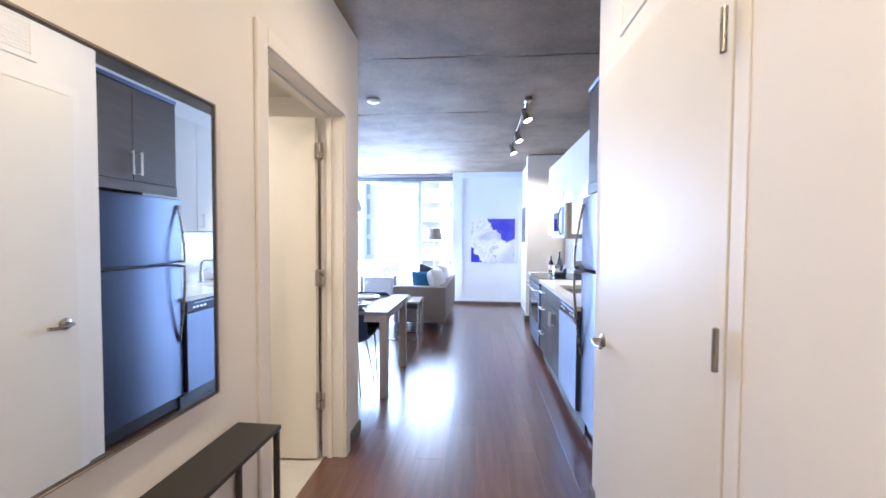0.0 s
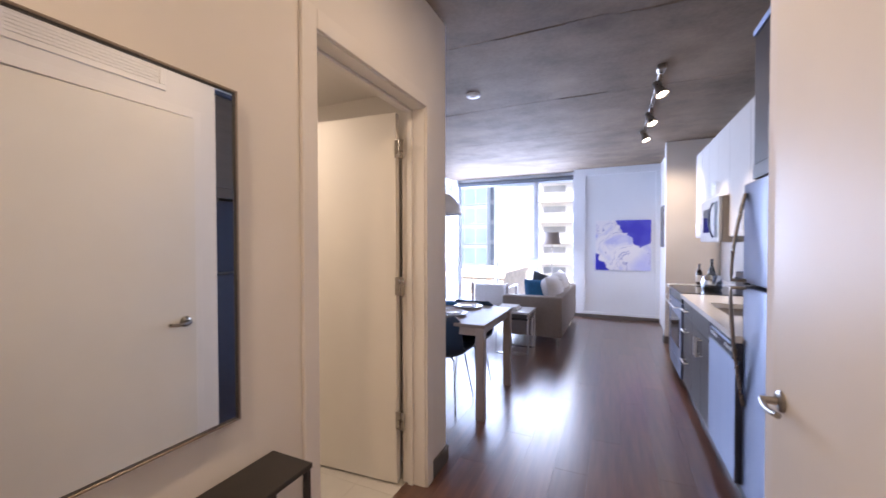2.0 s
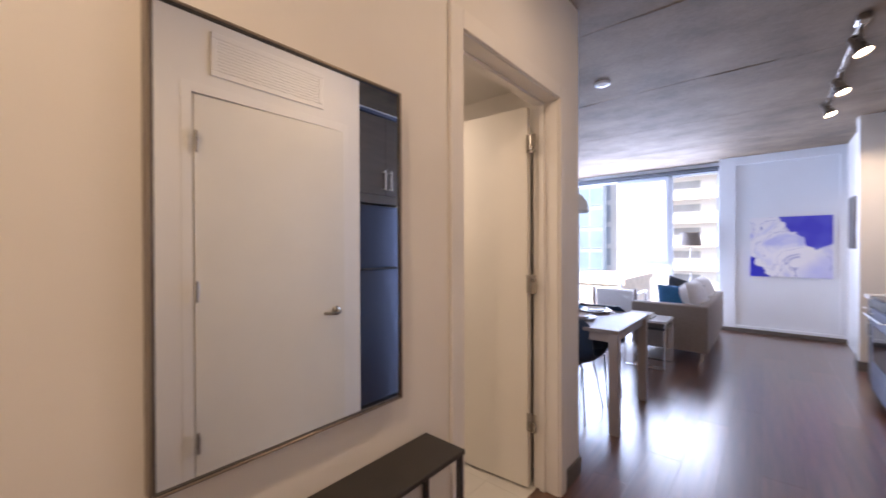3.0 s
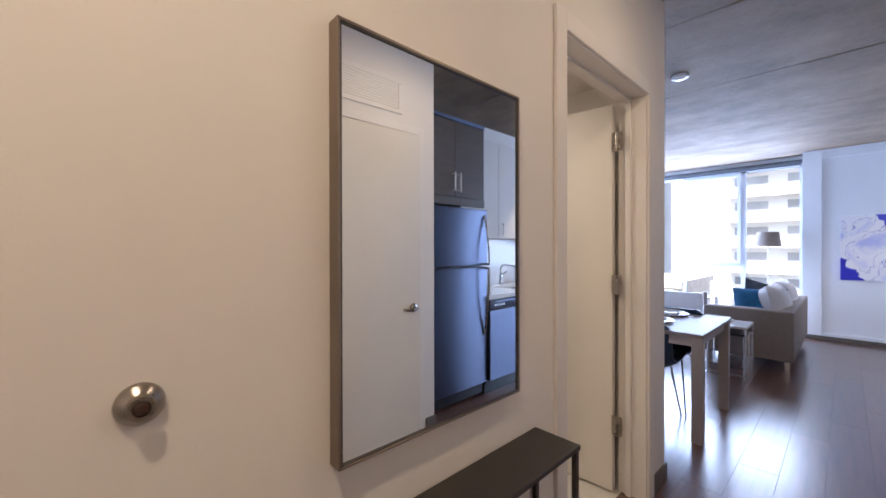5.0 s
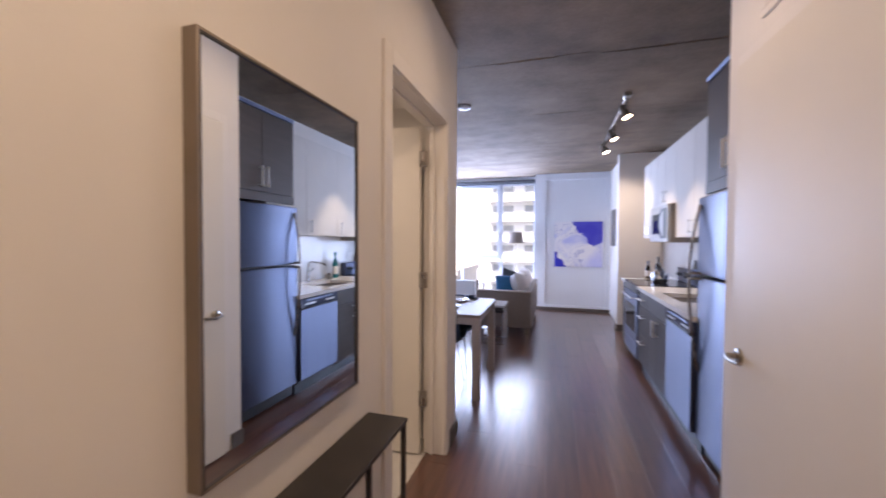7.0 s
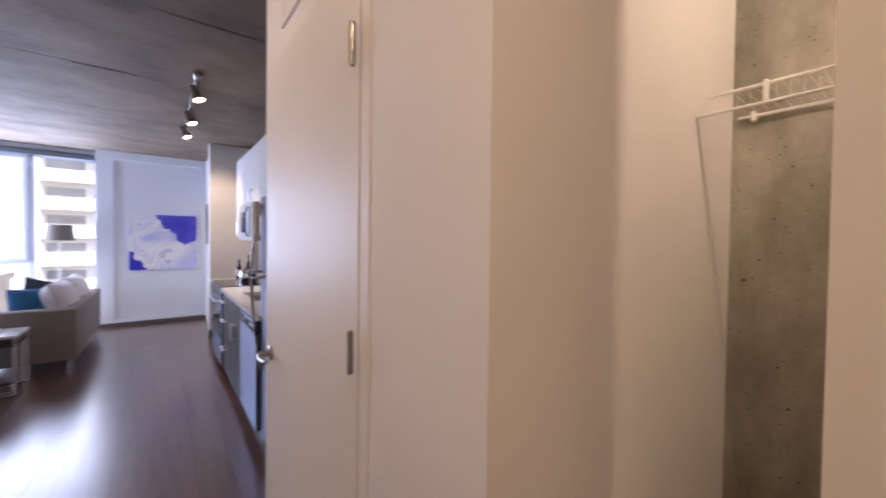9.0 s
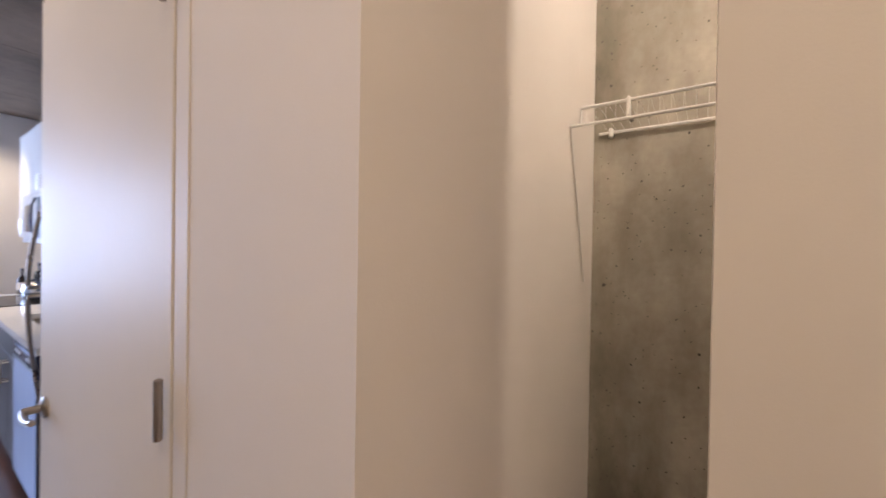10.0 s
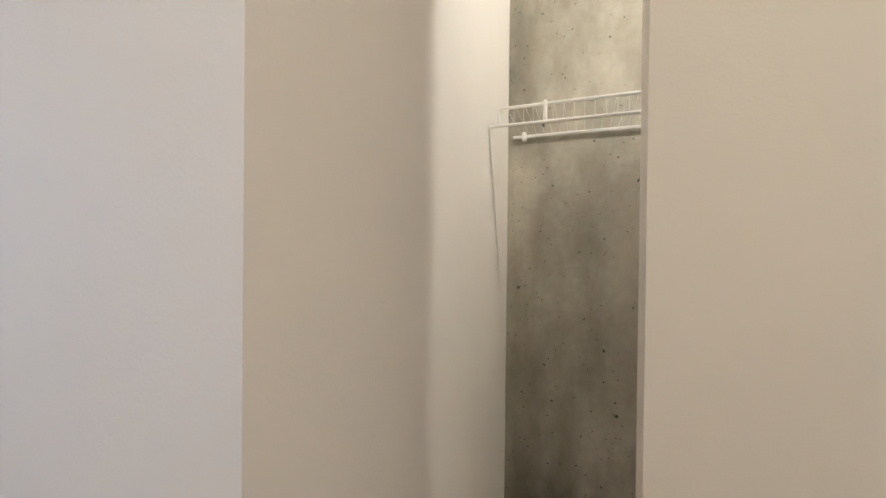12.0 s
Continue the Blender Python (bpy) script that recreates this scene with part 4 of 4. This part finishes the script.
# dining table and settings
dt = thing("dining_table", (-1.50, 3.63, 0), "rectangular dining table with pale oak top and grey legs", "dining table")
TX0, TX1, TY0, TY1 = -2.35, -0.722, 3.185, 4.065
part("tabletop", box(TX0, TX1, TY0, TY1, 0.718, 0.745, bevel=0.003), TABLETOP, dt)
part("apron", boxes((TX0 + 0.07, TX1 - 0.07, TY0 + 0.02, TY0 + 0.04, 0.655, 0.717), (TX0 + 0.07, TX1 - 0.07, TY1 - 0.04, TY1 - 0.02, 0.655, 0.717), (TX1 - 0.06, TX1 - 0.03, TY0 + 0.07, TY1 - 0.07, 0.655, 0.717), (TX0 + 0.03, TX0 + 0.06, TY0 + 0.07, TY1 - 0.07, 0.655, 0.717)), TABLELEG, dt)
for lx in (TX0 + 0.005, TX1 - 0.072):
    for ly in (TY0 + 0.005, TY1 - 0.072):
        part("leg", box(lx, lx + 0.067, ly, ly + 0.067, 0, 0.717, bevel=0.003), TABLELEG, dt)


def setting(x, y):
    p = thing("plate", (x, y, 0.745), "two stacked white plates on the dining table", "plate", "place settings")
    part("dish", lathe([(0, 0.003), (0.085, 0.003), (0.135, 0.016), (0.137, 0.020), (0.086, 0.008), (0, 0.007)], at=(x, y, 0.745), n=36), CERAMIC, p, smooth=True)
    part("salad_plate", lathe([(0, 0.012), (0.07, 0.012), (0.108, 0.030), (0.110, 0.034), (0.071, 0.018), (0, 0.017)], at=(x, y, 0.745), n=36), CERAMIC, p, smooth=True)


for px, py in ((-1.12, 3.50), (-1.12, 3.90), (-1.75, 3.50), (-1.75, 3.90)):
    setting(px, py)
nb = thing("napkin", (-1.34, 3.98, 0.745), "folded dark blue cloth napkin on the table", "napkin")
part("cloth", cushion(0.20, 0.12, 0.03, pose(-1.33, 3.97, 0.762), 0.9), BLUEF, nb, smooth=True)


def chair():
    c = thing("dining_chair", (0, 0, 0), "navy moulded shell dining chair on thin chrome legs", "chair", "chairs round the table")
    bm = bmesh.new()
    n, prof = 14, [(-0.22, 0.455, 0.45), (-0.15, 0.440, 0.48), (0.0, 0.425, 0.49), (0.12, 0.430, 0.48), (0.19, 0.47, 0.47), (0.222, 0.56, 0.48), (0.240, 0.655, 0.47), (0.255, 0.735, 0.44), (0.262, 0.780, 0.34)]
    rows = []
    for off in (0.0, 0.010):
        for k, (y, z, w) in enumerate(prof):
            lift = 0.05 if 1 <= k <= 4 else 0.02
            row = []
            for i in range(n + 1):
                u = 2 * i / n - 1
                back = k / (len(prof) - 1)
                row.append(bm.verts.new((u * w / 2, y - 0.07 * back * u * u - off * back, z + lift * u ** 4 * (1 - 0.3 * back) + 0.03 * u * u * (1 - back) + off * (1 - back))))
            rows.append(row)
    m = len(prof)
    for s in (0, m):
        for k in range(m - 1):
            for i in range(n):
                bm.faces.new((rows[s + k][i], rows[s + k][i + 1], rows[s + k + 1][i + 1], rows[s + k + 1][i]))
    rim = [(0, i) for i in range(n + 1)] + [(k, n) for k in range(1, m)] + [(m - 1, i) for i in range(n - 1, -1, -1)] + [(k, 0) for k in range(m - 2, 0, -1)]
    for (a, i), (b, j) in zip(rim, rim[1:] + rim[:1]):
        bm.faces.new((rows[a][i], rows[b][j], rows[m + b][j], rows[m + a][i]))
    part("seat_shell", bm, SHELL, c, smooth=True)
    for sx in (-1, 1):
        for sy in (-1, 1):
            part("leg", tube([(sx * 0.10, sy * 0.08 + 0.0, 0.428), (sx * 0.14, sy * 0.12, 0.40), (sx * 0.19, sy * 0.21, 0.0)], 0.0075, 10), CHROME, c, "thin chrome leg", smooth=True)
    part("under_frame", tube([(0.10, 0.08, 0.42), (-0.10, 0.08, 0.42), (-0.10, -0.08, 0.42), (0.10, -0.08, 0.42)], 0.0075, 8, closed=True), CHROME, c, smooth=True)
    return c


ch = chair()
ch.matrix_basis = pose(-1.15, 3.40, 0, 0, 0, 180)
for x, y, r in ((-1.13, 3.86, 0), (-1.85, 3.40, 180), (-1.85, 3.86, 0)):
    copy_thing(ch, pose(x, y, 0, 0, 0, r))

pl = thing("pendant_lamp", (-1.34, 3.63, 1.64), "white dome pendant lamp over the dining table", "pendant lamp")
part("shade", lathe([(0.245, 0.0), (0.243, 0.03), (0.225, 0.09), (0.185, 0.145), (0.12, 0.185), (0.05, 0.205), (0.03, 0.21), (0.03, 0.206), (0.12, 0.179), (0.18, 0.14), (0.219, 0.087), (0.237, 0.03), (0.239, 0.0)], at=(-1.34, 3.63, 1.64), n=40), PENDANT, pl, smooth=True)
part("cord", tube([(-1.34, 3.63, 1.84), (-1.34, 3.63, CEIL - 0.02)], 0.004, 6), BLACK, pl)
part("cap", lathe([(0, 0.25), (0.018, 0.25), (0.034, 0.20), (0, 0.20)], at=(-1.34, 3.63, 1.64), n=20), NICKEL, pl, smooth=True)
part("ceiling_rose", lathe([(0, -0.03), (0.055, -0.025), (0.06, 0), (0, 0)], at=(-1.34, 3.63, CEIL), n=24), CERAMIC, pl, smooth=True)

fl = thing("floor_lamp", (-0.88, 7.72, 0), "slim floor lamp with a grey drum shade behind the sofa", "floor lamp")
part("base", lathe([(0, 0), (0.13, 0), (0.13, 0.015), (0.015, 0.025), (0, 0.025)], at=(-0.88, 7.72, 0), n=28), NICKEL, fl, smooth=True)
part("pole", tube([(-0.88, 7.72, 0.02), (-0.88, 7.72, 1.40)], 0.009, 10), NICKEL, fl, smooth=True)
part("shade", lathe([(0.16, 0), (0.13, 0.22), (0.126, 0.22), (0.156, 0)], at=(-0.88, 7.72, 1.34), n=32), SOFA, fl, "grey fabric drum shade", smooth=True)
part("socket", lathe([(0, 0), (0.02, 0), (0.02, 0.06), (0, 0.06)], at=(-0.88, 7.72, 1.36), n=14), NICKEL, fl)

ac = thing("armchair", (-1.72, 6.9, 0), "white upholstered armchair with wooden posts by the window", "armchair")
part("seat", box(-1.98, -1.46, 6.62, 7.22, 0.24, 0.42, bevel=0.03, seg=3), WHITEF, ac, smooth=True)
part("backrest", box(-1.98, -1.46, 6.50, 6.62, 0.30, 0.68, bevel=0.03, seg=3), WHITEF, ac, smooth=True)
for px in (-2.02, -1.42):
    for py in (6.54, 7.18):
        part("leg", boxes((px - 0.022, px + 0.022, py - 0.022, py + 0.022, 0, 0.70 if py < 7 else 0.58), bevel=0.003), TABLELEG, ac)
    part("armrest", boxes((px - 0.025, px + 0.025, 6.516, 7.21, 0.602, 0.63), bevel=0.004), TABLELEG, ac)
cf = thing("coffee_table", (-1.75, 5.9, 0), "round white coffee table in front of the sofa", "coffee table")
part("tabletop", lathe([(0, 0.375), (0.34, 0.375), (0.35, 0.385), (0.35, 0.395), (0.34, 0.40), (0, 0.40)], at=(-1.75, 5.9, 0), n=40), CERAMIC, cf, smooth=True)
part("pedestal", lathe([(0, 0), (0.22, 0), (0.22, 0.012), (0.04, 0.03), (0.03, 0.37), (0, 0.374)], at=(-1.75, 5.9, 0), n=28), CERAMIC, cf, smooth=True)

# ---- city outside ----
GZ = -22.0
structure("ground", boxes((-3000, 3000, 9, 4000, GZ - 1, GZ)), ASPHALT, "grey city ground far below the window", "ground")


def building(name, x0, x1, y0, y1, top, wall, label, rows, cols, ww, wh, glass, balconies=False, first=-9.0, storey=3.0):
    b = thing(name, ((x0 + x1) / 2, y0, GZ), label, "building")
    part("wall", boxes((x0, x1, y0, y1, GZ, top)), wall, b)
    part("roof", boxes((x0 - 0.2, x1 + 0.2, y0 - 0.2, y1 + 0.2, top, top + 0.5)), wall, b)
    pitch = (x1 - x0) / cols
    for r in range(rows):
        z = first + r * storey
        if z + wh > top:
            break
        for c in range(cols):
            a = x0 + (c + 0.5) * pitch
            w = part("window", boxes((a - ww / 2, a + ww / 2, y0 - 0.06, y0 + 0.05, z, z + wh)), glass, b)
            part("window_frame", boxes((a - ww / 2 - 0.08, a + ww / 2 + 0.08, y0 - 0.10, y0 - 0.005, z - 0.12, z - 0.002)), wall, w)
        if balconies:
            part("balcony", boxes((x0 + 0.3, x1 - 0.3, y0 - 1.3, y0 - 0.11, z - 0.55, z - 0.3), (x0 + 0.3, x1 - 0.3, y0 - 1.3, y0 - 1.2, z - 0.3, z + 0.5)), wall, b)


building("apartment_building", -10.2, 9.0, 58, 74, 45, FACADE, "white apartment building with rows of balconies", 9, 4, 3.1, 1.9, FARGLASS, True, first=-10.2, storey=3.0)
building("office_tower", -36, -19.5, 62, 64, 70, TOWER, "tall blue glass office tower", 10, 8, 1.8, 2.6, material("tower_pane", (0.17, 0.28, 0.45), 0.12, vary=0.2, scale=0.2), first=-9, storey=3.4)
# panes of these two buildings carry the same painted haze
building("pale_tower", -20.8, -11.5, 66, 85, 60, FACADEG, "pale tower with narrow vertical windows", 9, 5, 0.7, 2.8, material("washed_out_tower_glass", (0.40, 0.47, 0.58), 0.2, vary=0.15, scale=0.3), first=-9, storey=3.6)
building("brick_building", -14.5, -9.0, 34, 44, -1.9, BRICK, "low red brick building washed out pale, with pale windows", 3, 4, 0.9, 1.3, material("washed_out_pane", (0.5, 0.52, 0.55), 0.2), first=-9, storey=2.9)

# ---- floor planks and bathroom tiles ----
PLANK = {}


def plank(x, w, y0, y1):
    key = (round(w, 3), round(y1 - y0, 3))
    if key not in PLANK:
        PLANK[key] = mesh_of("plank", box(0.0003, key[0] - 0.0003, 0.0003, key[1] - 0.0003, -0.013, 0.0, bevel=0.0007), WOOD)
    ob = new("plank", PLANK[key])
    ob.parent = FLOOR
    ob.location = (x, y0, 0)


W, L, row = 0.19, 1.52, 0
x = -3.0
while x < 1.95:
    y, ymax = (2.5 if x < -0.93 else -1.2), (8.12 if x < 1.40 else 0.65)
    cut = y + L * ((row * 0.37) % 1.0 * 0.8 + 0.2)
    w = min(W, 1.967 - x)
    while y < ymax - 0.02:
        e = min(cut, ymax)
        plank(x, w, y, e)
        y, cut = e, cut + L
    x, row = x + W, row + 1
TILEM = mesh_of("tile", box(0.0005, 0.2995, 0.0005, 0.2995, -0.013, -0.001, bevel=0.0006), TILE)
for i in range(6):
    for j in range(5):
        t = new("tile", TILEM)
        t.parent = FLOOR
        t.location = (-2.66 + 0.30 * i, 0.99 + 0.30 * j, 0)
